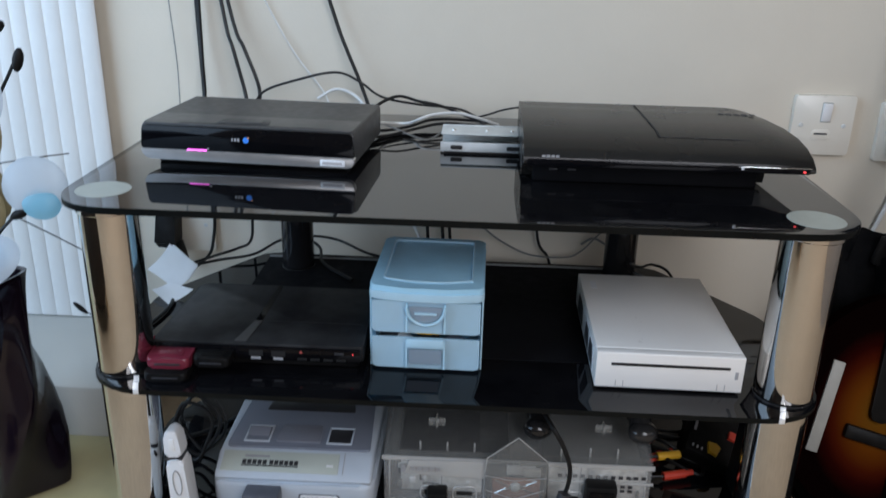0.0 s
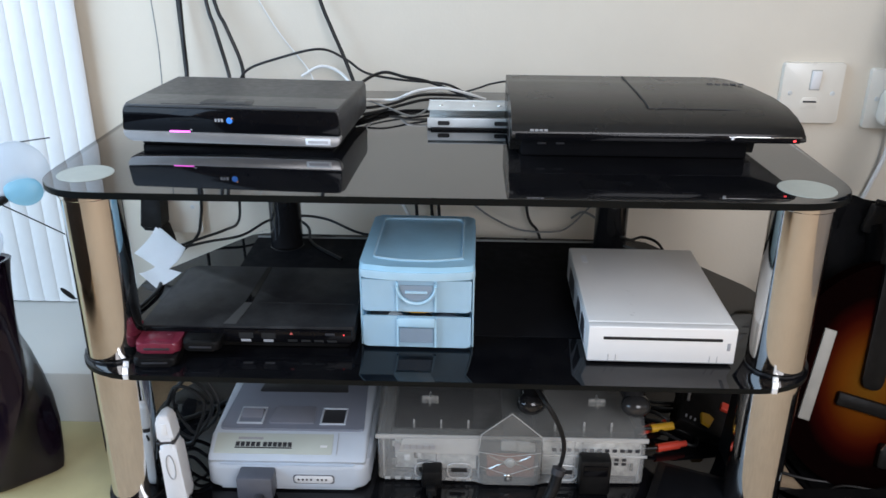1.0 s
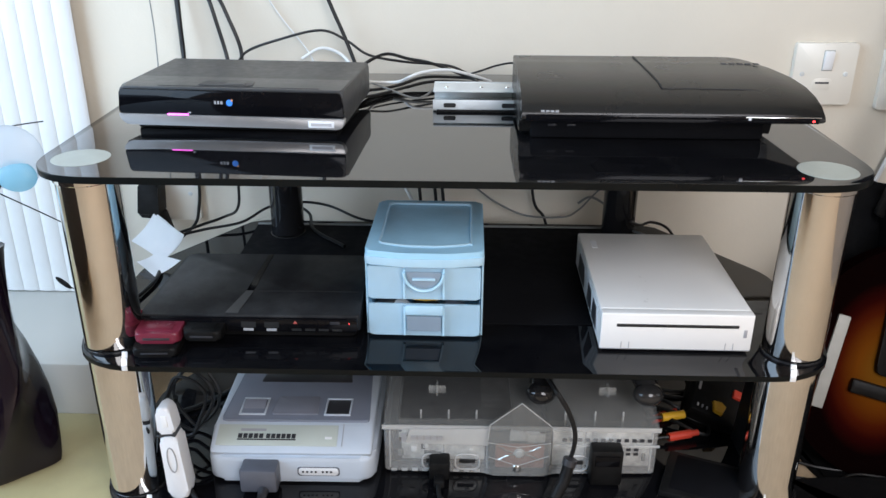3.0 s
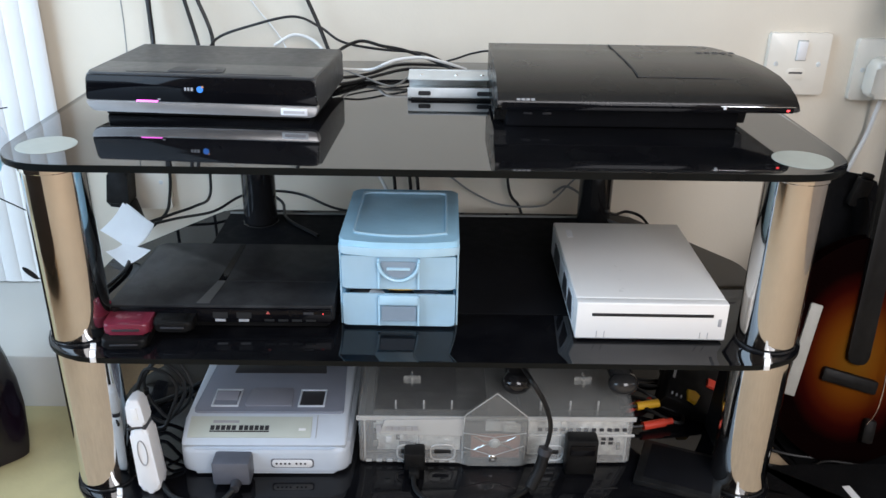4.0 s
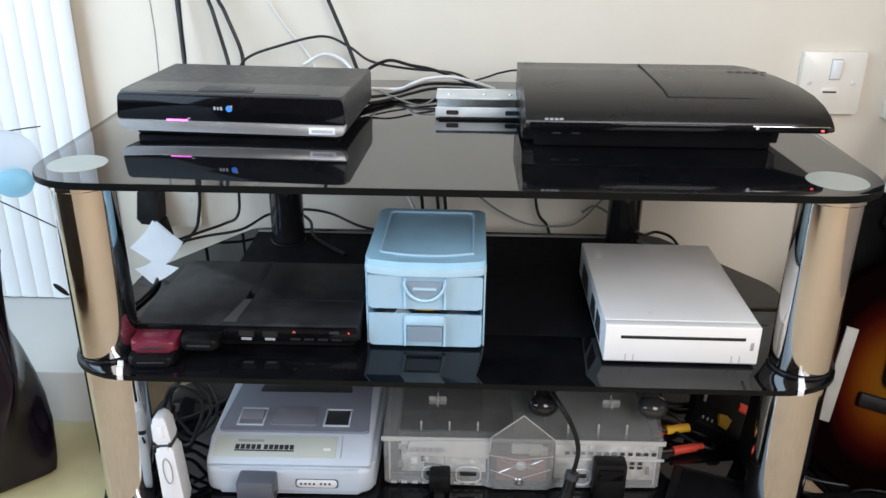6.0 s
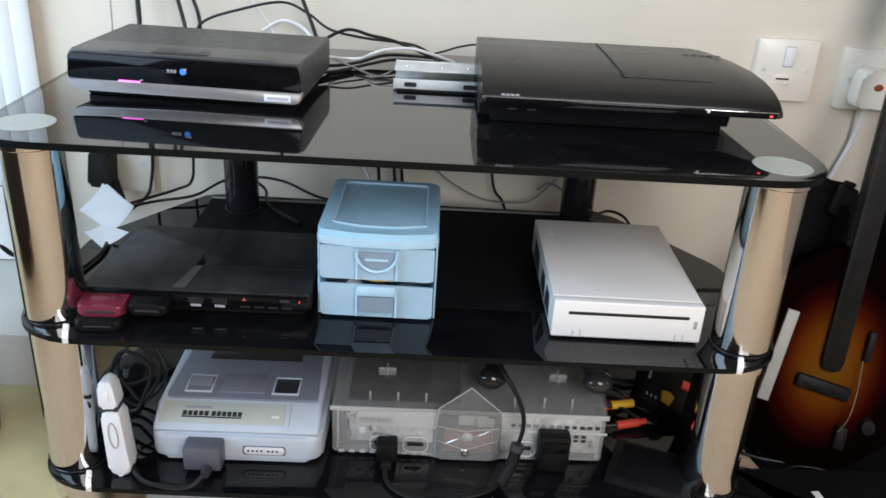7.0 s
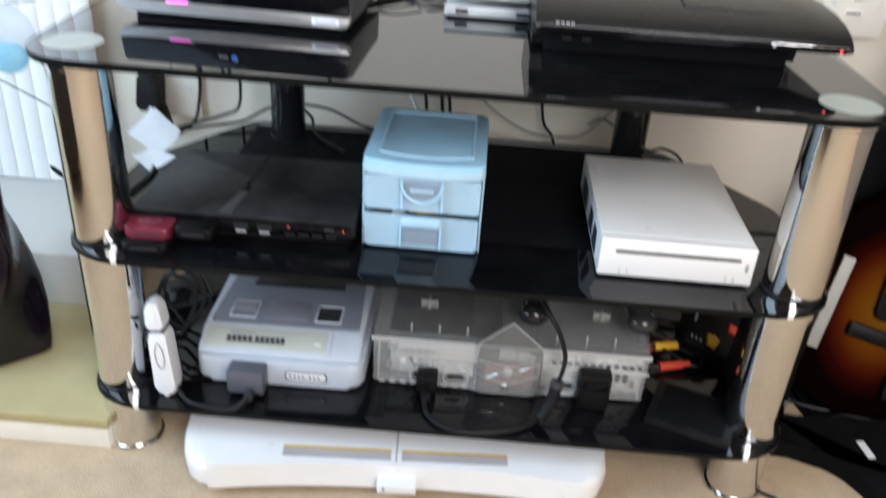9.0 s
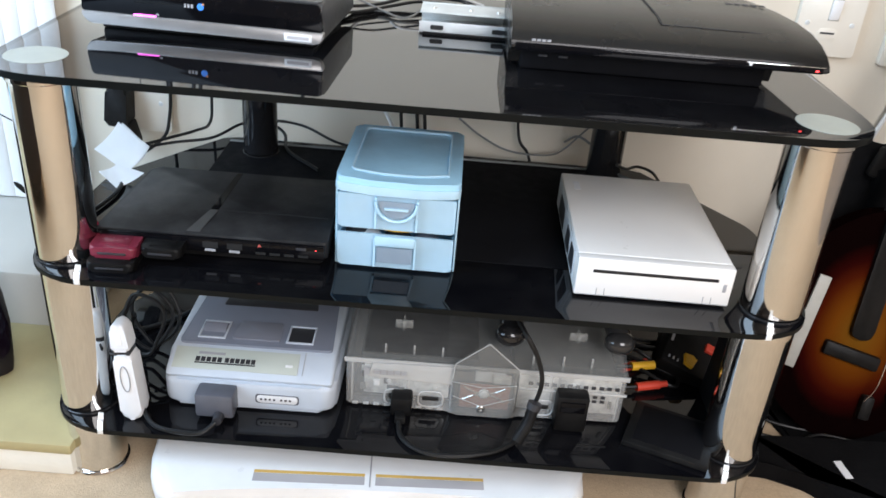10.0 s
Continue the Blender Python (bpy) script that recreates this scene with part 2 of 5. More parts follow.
def box(x0, x1, y0, y1, z0, z1, r=0.0, seg=2):
    bm = bmesh.new()
    bmesh.ops.create_cube(bm, size=1)
    for v in bm.verts:
        v.co = ((x0 + x1) / 2 + v.co.x * (x1 - x0), (y0 + y1) / 2 + v.co.y * (y1 - y0), (z0 + z1) / 2 + v.co.z * (z1 - z0))
    if r > 0:
        bmesh.ops.bevel(bm, geom=list(bm.edges), offset=r, segments=seg, profile=0.5, affect="EDGES")
    return bm


def merge(*parts):
    bm = bmesh.new()
    for p in parts:
        me = bpy.data.meshes.new("tmp")
        p.to_mesh(me)
        p.free()
        bm.from_mesh(me)
        bpy.data.meshes.remove(me)
    return bm


def moved(bm, m):
    bmesh.ops.transform(bm, matrix=m, verts=bm.verts)
    return bm


def extrude(outline, a0, a1, axis="z", r=0.0, seg=2):
    """A closed outline drawn in the plane across axis, made thick from a0 to a1."""
    bm = bmesh.new()
    put = {"z": lambda p, a: (p[0], p[1], a), "x": lambda p, a: (a, p[0], p[1]), "y": lambda p, a: (p[0], a, p[1])}[axis]
    low = [bm.verts.new(put(p, a0)) for p in outline]
    high = [bm.verts.new(put(p, a1)) for p in outline]
    n = len(outline)
    lo, hi = bm.faces.new(low), bm.faces.new(high)
    for i in range(n):
        bm.faces.new((low[i], low[(i + 1) % n], high[(i + 1) % n], high[i]))
    if r > 0:
        rim = list({e for f in (lo, hi) for e in f.edges})
        bmesh.ops.bevel(bm, geom=rim, offset=r, segments=seg, profile=0.5, affect="EDGES")
    return bm


def rounded(corners, n=7):
    """An outline of corners (x, y, radius), each rounded off."""
    pts = []
    k = len(corners)
    for i in range(k):
        x, y, r = corners[i]
        p, a, b = Vector((x, y)), Vector(corners[i - 1][:2]), Vector(corners[(i + 1) % k][:2])
        if r <= 0:
            pts.append((x, y))
            continue
        u, v = (a - p).normalized(), (b - p).normalized()
        for j in range(n + 1):
            t = j / n
            q = p + u * r * (1 - t) ** 2 + v * r * t**2
            pts.append((q.x, q.y))
    return pts


def lathe(profile, seg=40, at=(0, 0, 0)):
    bm = bmesh.new()
    rings = []
    for r, z in profile:
        if r < 1e-5:
            rings.append([bm.verts.new((at[0], at[1], at[2] + z))])
        else:
            rings.append([bm.verts.new((at[0] + r * math.cos(2 * math.pi * i / seg), at[1] + r * math.sin(2 * math.pi * i / seg), at[2] + z)) for i in range(seg)])
    for a, b in zip(rings, rings[1:]):
        for i in range(seg):
            j = (i + 1) % seg
            if len(a) == 1 and len(b) == 1:
                continue
            if len(a) == 1:
                bm.faces.new((a[0], b[i], b[j]))
            elif len(b) == 1:
                bm.faces.new((a[i], a[j], b[0]))
            else:
                bm.faces.new((a[i], a[j], b[j], b[i]))
    return bm


def curve_points(points, steps=7):
    pts = [Vector(p) for p in points]
    if len(pts) < 3:
        return pts
    ext = [pts[0] * 2 - pts[1]] + pts + [pts[-1] * 2 - pts[-2]]
    out = []
    for i in range(1, len(ext) - 2):
        p0, p1, p2, p3 = ext[i - 1 : i + 3]
        for j in range(steps):
            t = j / steps
            out.append(0.5 * (2 * p1 + (p2 - p0) * t + (2 * p0 - 5 * p1 + 4 * p2 - p3) * t * t + (3 * p1 - p0 - 3 * p2 + p3) * t**3))
    return out + [pts[-1]]


def tube(points, r, seg=8, r_end=None):
    pts = curve_points(points)
    bm = bmesh.new()
    rings, n = [], len(pts)
    side = None
    for i, p in enumerate(pts):
        d = (pts[min(i + 1, n - 1)] - pts[max(i - 1, 0)]).normalized()
        if side is None:
            side = d.cross(Vector((0.13, 0.31, 0.94)))
        side = (side - d * side.dot(d)).normalized()
        up = d.cross(side)
        rad = r if r_end is None else r + (r_end - r) * i / (n - 1)
        rings.append([bm.verts.new(p + rad * (side * math.cos(2 * math.pi * k / seg) + up * math.sin(2 * math.pi * k / seg))) for k in range(seg)])
    for a, b in zip(rings, rings[1:]):
        for k in range(seg):
            bm.faces.new((a[k], a[(k + 1) % seg], b[(k + 1) % seg], b[k]))
    bm.faces.new(rings[0])
    bm.faces.new(rings[-1])
    return bm


def ball(at, rx, ry, rz, u=20, v=12):
    bm = bmesh.new()
    bmesh.ops.create_uvsphere(bm, u_segments=u, v_segments=v, radius=1)
    return moved(bm, Matrix.Translation(at) @ Matrix.Diagonal((rx, ry, rz, 1)))


def cable(points, r, material, label, category="cable", name="cable", group=""):
    return solo(name, tube(points, r), material, label, category, group=group)


# ---- the room ----
def plain(name, bm, material, label, category):
    return solo(name, bm, material, label, category, kind="structure")


def wall_with_hole(axis, a0, a1, u0, u1, z0, z1, hu0, hu1, hz0, hz1):
    def b(ua, ub, za, zb):
        return box(a0, a1, ua, ub, za, zb) if axis == "x" else box(ua, ub, a0, a1, za, zb)
    return merge(b(u0, hu0, z0, z1), b(hu1, u1, z0, z1), b(hu0, hu1, z0, hz0), b(hu0, hu1, hz1, z1))


plain("floor", box(-1.6, 1.5, -2.1, 0.65, -0.1, 0), CARPET, "beige short-pile carpet across the room", "floor")
plain("wall_back", box(-1.5, 1.4, 0.475, 0.62, 0, 2.4), WALL, "cream painted wall behind the stand", "wall")
plain("wall_ledge", box(-1.4, -0.398, 0.24, 0.475, 0, 0.126, 0.004), WHITE_WALL, "low pale plastered ledge along the foot of the wall", "ledge")
plain("wall_left", wall_with_hole("x", -1.5, -1.4, -2.0, 0.475, 0, 2.4, -1.21, 0.29, 0.10, 2.08), WALL, "plain painted side wall with a window opening", "wall")
# unseen right and rear walls, set close and tan to dim light and reflections
plain("wall_right", box(1.3, 1.4, -2.0, 0.475, 0, 2.4), DIM_TAN_WALL, "unseen side wall, tan to dim light and reflections", "wall")
plain("wall_rear", wall_with_hole("y", -2.0, -1.9, -1.5, 1.4, 0, 2.4, 0.22, 1.28, 0.78, 2.12), DIM_TAN_WALL, "unseen rear wall with a window opening, tan to dim reflections", "wall")
plain("ceiling", box(-1.5, 1.4, -2.0, 0.62, 2.4, 2.5), CEILING, "plain white ceiling", "ceiling")

hearth = thing("hearth", "low stone hearth with a yellowish top and chalky white front", "hearth", (-0.8, 0.14, 0), kind="structure")
part("slab", moved(box(-1.3, -0.285, 0.014, 0.24, 0.034, 0.048, 0.003), Matrix.Translation((0.8, -0.14, 0))), HEARTH, hearth, "yellowish polished stone slab")
part("front_panel", moved(box(-1.3, -0.289, 0.019, 0.24, 0.0, 0.034, 0.002), Matrix.Translation((0.8, -0.14, 0))), HEARTH_FACE, hearth, "chalky white stone face")

blind = thing("vertical_blind", "white vertical slatted blind hanging against the wall", "blind", (-0.558, 0.457, 0.128))
slat = None
for i in range(10):
    x = 0.100 - 0.0249 * i
    if slat is None:
        arc = [(0.0143 * math.sin(a), -0.0037 * math.cos(a)) for a in np.linspace(-1.35, 1.35, 9)]
        back = [(u * 0.9, v + 0.0022) for u, v in reversed(arc)]
        slat = part("slat", extrude(arc + back, 0, 1.9), SLAT, blind)
        slat.location = (x, 0, 0)
    else:
        s = new("slat", slat.data)
        s.parent, s.location = blind, (x, 0, 0)


# ---- the stand ----
T, M, B = 0.477, 0.275, 0.088
stand = thing("tv_stand", "three-tier black glass television stand with chrome posts", "TV stand", (0.09, 0.2, 0))


def st(bm):
    return moved(bm, Matrix.Translation((-0.09, -0.2, 0)))


top_outline = rounded([(-0.315, 0.0, 0.07), (0.491, 0.0, 0.07), (0.489, 0.461, 0.03), (-0.318, 0.461, 0.03)], 10)
low_outline = rounded([(-0.311, 0.0, 0.082), (0.489, 0.0, 0.082), (0.484, 0.238, 0.02), (0.394, 0.365, 0.03), (0.369, 0.399, 0.02), (-0.198, 0.402, 0.02), (-0.222, 0.368, 0.03), (-0.304, 0.24, 0.02)], 10)
part("glass_top", st(extrude(top_outline, T - 0.007, T, r=0.001)), BLACK_GLASS, stand, "black tempered glass top with rounded corners")
part("glass_shelf", st(extrude(low_outline, M - 0.006, M, r=0.001)), SHELF_GLASS, stand, "black glass shelf")
part("glass_shelf", st(extrude(low_outline, B - 0.006, B, r=0.001)), SHELF_GLASS, stand, "black glass shelf")
for ob in stand.children:
    ob.data.materials.append(GLASS_EDGE)
    for f in ob.data.polygons:
        f.material_index = 0 if f.normal.z > 0.9 else 1
for px, py in ((-0.2705, 0.052), (0.4475, 0.052), (-0.143, 0.355), (0.315, 0.355)):
    front = py < 0.1
    rad = 0.0302 if front else 0.0225
    for z0, z1 in ((M + 0.003, T - 0.013), (B + 0.003, M - 0.012), (0.004, B - 0.012)):
        post = part("post", st(lathe([(0, z0), (rad - 0.0014, z0), (rad, z0 + 0.001), (rad, z1 - 0.001), (rad - 0.0014, z1), (0, z1)], 56, (px, py, 0))), CHROME if front else BLACK_POST, stand, "chrome tube post" if front else "gloss black tube post")
    part("top_ring", st(lathe([(0, T - 0.0185), (rad + 0.0006, T - 0.0185), (rad + 0.0014, T - 0.0175), (rad + 0.0014, T - 0.0085), (0, T - 0.0072)], 48, (px, py, 0))), CHROME, stand, "bright ring under the glass top")
    part("foot", st(lathe([(0, 0.0), (rad + 0.002, 0.0), (rad + 0.003, 0.002), (rad + 0.002, 0.004), (0, 0.004)], 40, (px, py, 0))), BRIGHT, stand, "chrome foot ring")
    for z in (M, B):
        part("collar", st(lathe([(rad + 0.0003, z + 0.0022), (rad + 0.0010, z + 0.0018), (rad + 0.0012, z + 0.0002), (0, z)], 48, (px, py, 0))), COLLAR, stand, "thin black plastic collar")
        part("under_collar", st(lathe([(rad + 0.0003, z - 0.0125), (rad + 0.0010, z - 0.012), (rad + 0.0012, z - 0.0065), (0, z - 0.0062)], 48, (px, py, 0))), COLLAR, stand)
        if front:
            # white strips put the highlight at each front collar into the shape
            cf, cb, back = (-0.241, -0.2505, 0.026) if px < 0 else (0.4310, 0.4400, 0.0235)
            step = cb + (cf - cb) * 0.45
            part("clip", st(merge(extrude([(cf - 0.0029, -0.0008), (cf + 0.0029, -0.0008), (step + 0.0029, back * 0.5), (step - 0.0029, back * 0.5)], z + 0.0002, z + 0.0014), extrude([(step - 0.0029, back * 0.56), (step + 0.0029, back * 0.56), (cb + 0.0029, back), (cb - 0.0029, back)], z + 0.0002, z + 0.0018), box(cf - 0.0029, cf + 0.0029, -0.0016, -0.0002, z - 0.0045, z + 0.0014, 0.0003))), GLINT, stand, "bright strip standing in for the collar highlight")
    if front:
        part("cap_disc", st(lathe([(0, T + 0.0004), (0.0275, T + 0.0004), (0.0278, T + 0.0001), (0.0278, T - 0.001)], 56, (px - (0.0045 if px < 0 else 0.0025), 0.057 if px < 0 else 0.044, 0))), DISC, stand, "pale frosted disc over the post")


# ---- on the glass top ----
stb = thing("set_top_box", "black set-top box with a silver lower edge on the glass", "set-top box", (-0.149, 0.150, T), rz=-3.6)
half = 0.122
prof = [(0.004, 0.009), (0.0, 0.016), (0.0, 0.043), (0.003, 0.0465), (0.012, 0.0475), (0.157, 0.0475), (0.163, 0.043), (0.163, 0.009)]
part("body", extrude(prof, -half, half, "x", r=0.003), DARK_GREY, stb, "dark grey plastic case")
plan = rounded([(-half + 0.003, 0.003, 0.005), (half - 0.003, 0.003, 0.005), (half - 0.003, 0.055, 0.001), (-half + 0.003, 0.055, 0.001)], 5)
part("top_cover", extrude(plan, 0.0466, 0.0480, r=0.0005), MID_GREY, stb, "lighter brushed front part of the lid")
face = rounded([(-half - 0.001, 0.0195, 0.003), (half + 0.001, 0.0195, 0.003), (half - 0.002, 0.0462, 0.004), (-half + 0.002, 0.0462, 0.004)], 5)
part("display_panel", extrude(face, -0.0022, 0.002, "y", r=0.0008), GLOSS_BLACK, stb, "gloss black display panel")
sil = rounded([(-half + 0.004, 0.0075, 0.006), (half - 0.001, 0.0075, 0.006), (half + 0.0016, 0.0192, 0.002), (-half - 0.0016, 0.0192, 0.002)], 6)
part("silver_strip", extrude(sil, -0.0034, 0.006, "y", r=0.0012), SILVER, stb, "silver plastic strip")
part("base", box(-half + 0.012, half - 0.012, 0.012, 0.150, 0.0, 0.0092, 0.002), MATT_BLACK, stb)
part("light_bar", box(-0.069, -0.046, -0.0038, -0.001, 0.0190, 0.0206, 0.0007), PINK, stb, "glowing pink light bar")
part("button_pad", extrude(rounded([(-0.040, 0.012, 0.006), (0.022, 0.012, 0.006), (0.018, 0.036, 0.006), (-0.034, 0.036, 0.006)], 5), 0.0480, 0.0489, r=0.0005), DARK_GREY, stb, "oval pad of buttons")
part("button", extrude(rounded([(-0.010, 0.017, 0.003), (0.012, 0.017, 0.003), (0.011, 0.030, 0.003), (-0.009, 0.030, 0.003)], 5), 0.0487, 0.0495, r=0.0003), MID_GREY, stb)
part("seam", box(-0.080, 0.095, 0.0072, 0.0078, 0.0480, 0.0485), SEAM, stb)
for i, w in enumerate((0.0026, 0.0026, 0.0030)):
    part("logo_bar", box(-0.0165 + 0.0034 * i, -0.0165 + 0.0034 * i + 0.8 * w, -0.0028, -0.002, 0.0318, 0.0352), MARK_GREY, stb)
part("logo_dot", moved(lathe([(0, 0), (0.0034, 0), (0.0034, 0.0008), (0, 0.0009)], 24), Matrix.Translation((0.0, -0.0021, 0.0335)) @ pose(0, 0, 0, 90)), MARK_BLUE_GLOW, stb)
part("logo_dot", moved(lathe([(0, 0), (0.0011, 0), (0.0011, 0.0008), (0, 0.0009)], 16), Matrix.Translation((0.0030, -0.0027, 0.0362)) @ pose(0, 0, 0, 90)), MARK_ORANGE, stb)
part("sticker", box(0.084, 0.112, -0.0039, -0.0030, 0.0092, 0.0165, 0.0004), SOFT_WHITE, stb, "white sticker with grey print")
part("sticker_print", box(0.087, 0.109, -0.0042, -0.0036, 0.0112, 0.0142), LABEL_GREY, stb)
part("sensor", box(-0.046, -0.043, -0.0028, -0.002, 0.0212, 0.0226), MARK_GREY, stb)

ps = thing("slim_console", "black game console with a domed ribbed lid on the glass top", "game console", (0.158, 0.110, T))
ps.scale = (1.01, 1.13, 1.0)
bm = bmesh.new()
prof = [(0.034, 0.006), (0.030, 0.020), (0.006, 0.026), (0.0, 0.0292), (0.0, 0.0345), (0.002, 0.038), (0.012, 0.0450), (0.028, 0.0512), (0.050, 0.0560), (0.080, 0.0590), (0.120, 0.0600), (0.157, 0.0600), (0.162, 0.057), (0.163, 0.006)]
cols = []
N = 26
for i in range(N + 1):
    u = i / N
    x = u * 0.268
    ring = []
    for y, z in prof:
        xx = x
        if u > 0.9:
            k = (u - 0.9) / 0.1
            zz = z - 0.004 * k * k if z > 0.03 else z
        else:
            zz = z
        # the right end sweeps out towards the front
        xx = x + (u ** 6) * 0.034 * math.cos(min(1.0, max(0.0, y / 0.165)) * math.pi / 2) ** 0.7
        if z < 0.024:
            xx = min(xx, 0.262)
        ring.append(bm.verts.new((xx, y, zz)))
    cols.append(ring)
for a, b in zip(cols, cols[1:]):
    for k in range(len(prof)):
        bm.faces.new((a[k], a[(k + 1) % len(prof)], b[(k + 1) % len(prof)], b[k]))
bm.faces.new(cols[0])
bm.faces.new(cols[-1])
part("body", bm, SATIN_LID, ps, "satin black domed case")
part("seam", tube([(0.1395, 0.154, 0.0601), (0.140, 0.120, 0.0602), (0.142, 0.080, 0.0594), (0.145, 0.050, 0.0564), (0.146, 0.035, 0.0535)], 0.0009, 6), SEAM, ps)
part("lid_step", tube([(0.146, 0.035, 0.0533), (0.180, 0.0345, 0.0532), (0.230, 0.034, 0.0528), (0.272, 0.033, 0.0505)], 0.0004, 6), CHARCOAL, ps, "edge of the sliding lid")
part("front_strip", box(0.004, 0.296, -0.0012, 0.004, 0.0270, 0.0345, 0.0011), GLOSS_BLACK, ps, "gloss black lip")
part("trim_line", box(0.222, 0.297, -0.0015, 0.0, 0.0332, 0.0339, 0.0003), BRIGHT, ps, "thin chrome line")
part("base", box(0.012, 0.255, 0.030, 0.150, 0.0, 0.0225, 0.003), MAT_BLACK, ps)
part("power_light", box(0.2885, 0.2912, -0.0018, -0.0008, 0.0292, 0.0310, 0.0003), RED_LED, ps, "red standby light")
part("eject_mark", box(0.225, 0.228, -0.0018, -0.0008, 0.0305, 0.0342, 0.0003), MARK_WHITE, ps)
for i in range(4):
    part("logo_bar", box(0.019 + 0.0048 * i, 0.0226 + 0.0048 * i, 0.0006, 0.0030, 0.0364, 0.0382), MARK_GREY, ps)
for x in (0.030, 0.050):
    part("usb_slot", box(x, x + 0.009, 0.0292, 0.032, 0.0135, 0.0155, 0.0006), CHARCOAL, ps)
for i in range(5):
    part("lid_mark", box(0.232 + 0.009 * i, 0.238 + 0.009 * i, 0.118, 0.124, 0.0597, 0.0604), CHARCOAL, ps)

tray = thing("drive_caddy", "galvanised steel hard-drive caddy lying beside the console", "drive caddy", (0.063, 0.251, T))
tray.scale = (1.04, 1.0, 1.03)
part("plate", box(0, 0.098, 0.0, 0.060, 0.001, 0.003, 0.0005), STEEL, tray)
part("flange", box(0, 0.098, 0.0, 0.0016, 0.001, 0.0135, 0.0004), STEEL, tray)
part("flange", box(0, 0.098, 0.0585, 0.060, 0.001, 0.022, 0.0004), STEEL, tray)
part("top_strap", box(0, 0.098, 0.012, 0.058, 0.0195, 0.0210, 0.0004), STEEL, tray)
for x in (0.012, 0.078):
    part("slot", extrude(rounded([(x, 0.005, 0.002), (x + 0.014, 0.005, 0.002), (x + 0.014, 0.010, 0.002), (x, 0.010, 0.002)], 4), -0.0006, 0.0, "y"), SEAM, tray)
part("bar", box(0.004, 0.094, -0.005, -0.001, 0.0, 0.003, 0.0008), MATT_BLACK, tray)
for x in (0.015, 0.055, 0.085):
    part("screw", moved(lathe([(0, 0.001), (0.0022, 0.0006), (0.0025, 0)], 14), Matrix.Translation((x, 0.034, 0.021))), BRIGHT, tray)

# leads behind the boxes and up the wall
WALLC = "loose leads hanging down the wall"
cable([(-0.348, 0.47, 0.738), (-0.334, 0.46, 0.568), (-0.327, 0.441, 0.504), (-0.325, 0.432, 0.482)], 0.0009, CABLE_GREY, "thin grey wire hanging down the wall", group=WALLC)
cable([(-0.295, 0.467, 0.821), (-0.294, 0.457, 0.61), (-0.292, 0.448, 0.547), (-0.29, 0.441, 0.502), (-0.289, 0.419, 0.482)], 0.0030, CABLE_BLACK, "black lead hanging down the wall", group=WALLC)
cable([(-0.302, 0.468, 0.821), (-0.298, 0.459, 0.61), (-0.295, 0.452, 0.547), (-0.292, 0.444, 0.502)], 0.0022, CABLE_BLACK, "black lead hanging down the wall", group=WALLC)
cable([(-0.287, 0.467, 0.821), (-0.258, 0.457, 0.61), (-0.246, 0.448, 0.568), (-0.231, 0.445, 0.504), (-0.226, 0.43, 0.482)], 0.0028, CABLE_BLACK, "black lead hanging down the wall", group=WALLC)
cable([(-0.285, 0.469, 0.8), (-0.247, 0.457, 0.61), (-0.23, 0.448, 0.569), (-0.213, 0.444, 0.525), (-0.209, 0.441, 0.502), (-0.208, 0.417, 0.482)], 0.0028, CABLE_BLACK, "black lead hanging down the wall", group=WALLC)
cable([(-0.223, 0.472, 0.674), (-0.168, 0.47, 0.57), (-0.122, 0.465, 0.509), (-0.106, 0.441, 0.487)], 0.0010, CABLE_WHITE, "thin white wire hanging down the wall", group=WALLC)
cable([(-0.146, 0.467, 0.757), (-0.098, 0.457, 0.609), (-0.082, 0.448, 0.57), (-0.065, 0.445, 0.53), (-0.052, 0.438, 0.498), (-0.041, 0.414, 0.482)], 0.0028, CABLE_BLACK, "black lead hanging down the wall", group=WALLC)
LEADS = "leads behind the boxes"
cable([(-0.215, 0.417, 0.482), (-0.204, 0.441, 0.508), (-0.156, 0.444, 0.526), (-0.098, 0.444, 0.539), (-0.063, 0.444, 0.526), (-0.033, 0.441, 0.507), (0.015, 0.441, 0.498), (0.077, 0.441, 0.493), (0.105, 0.445, 0.481)], 0.0018, CABLE_BLACK, "thin black lead looping behind the boxes", group=LEADS)
cable([(0.105, 0.445, 0.48), (0.125, 0.441, 0.487), (0.146, 0.441, 0.494), (0.171, 0.413, 0.502), (0.192, 0.328, 0.5)], 0.0014, CABLE_BLACK, "thin black lead running to the console", group=LEADS)
cable([(-0.035, 0.314, 0.494), (-0.037, 0.385, 0.501), (-0.008, 0.42, 0.512), (0.024, 0.42, 0.506), (0.056, 0.42, 0.5), (0.107, 0.417, 0.482), (0.118, 0.398, 0.48)], 0.0022, CABLE_BLACK, "black lead curving behind the boxes", group=LEADS)
cable([(-0.037, 0.329, 0.485), (-0.018, 0.346, 0.48), (0.013, 0.369, 0.481), (0.045, 0.401, 0.485), (0.087, 0.423, 0.481), (0.13, 0.41, 0.481)], 0.0020, CABLE_BLACK, "black lead lying on the glass", group=LEADS)
cable([(-0.035, 0.293, 0.482), (-0.007, 0.322, 0.48), (0.024, 0.363, 0.48), (0.056, 0.389, 0.482), (0.098, 0.398, 0.48), (0.152, 0.373, 0.482)], 0.0020, CABLE_BLACK, "black lead lying on the glass", group=LEADS)
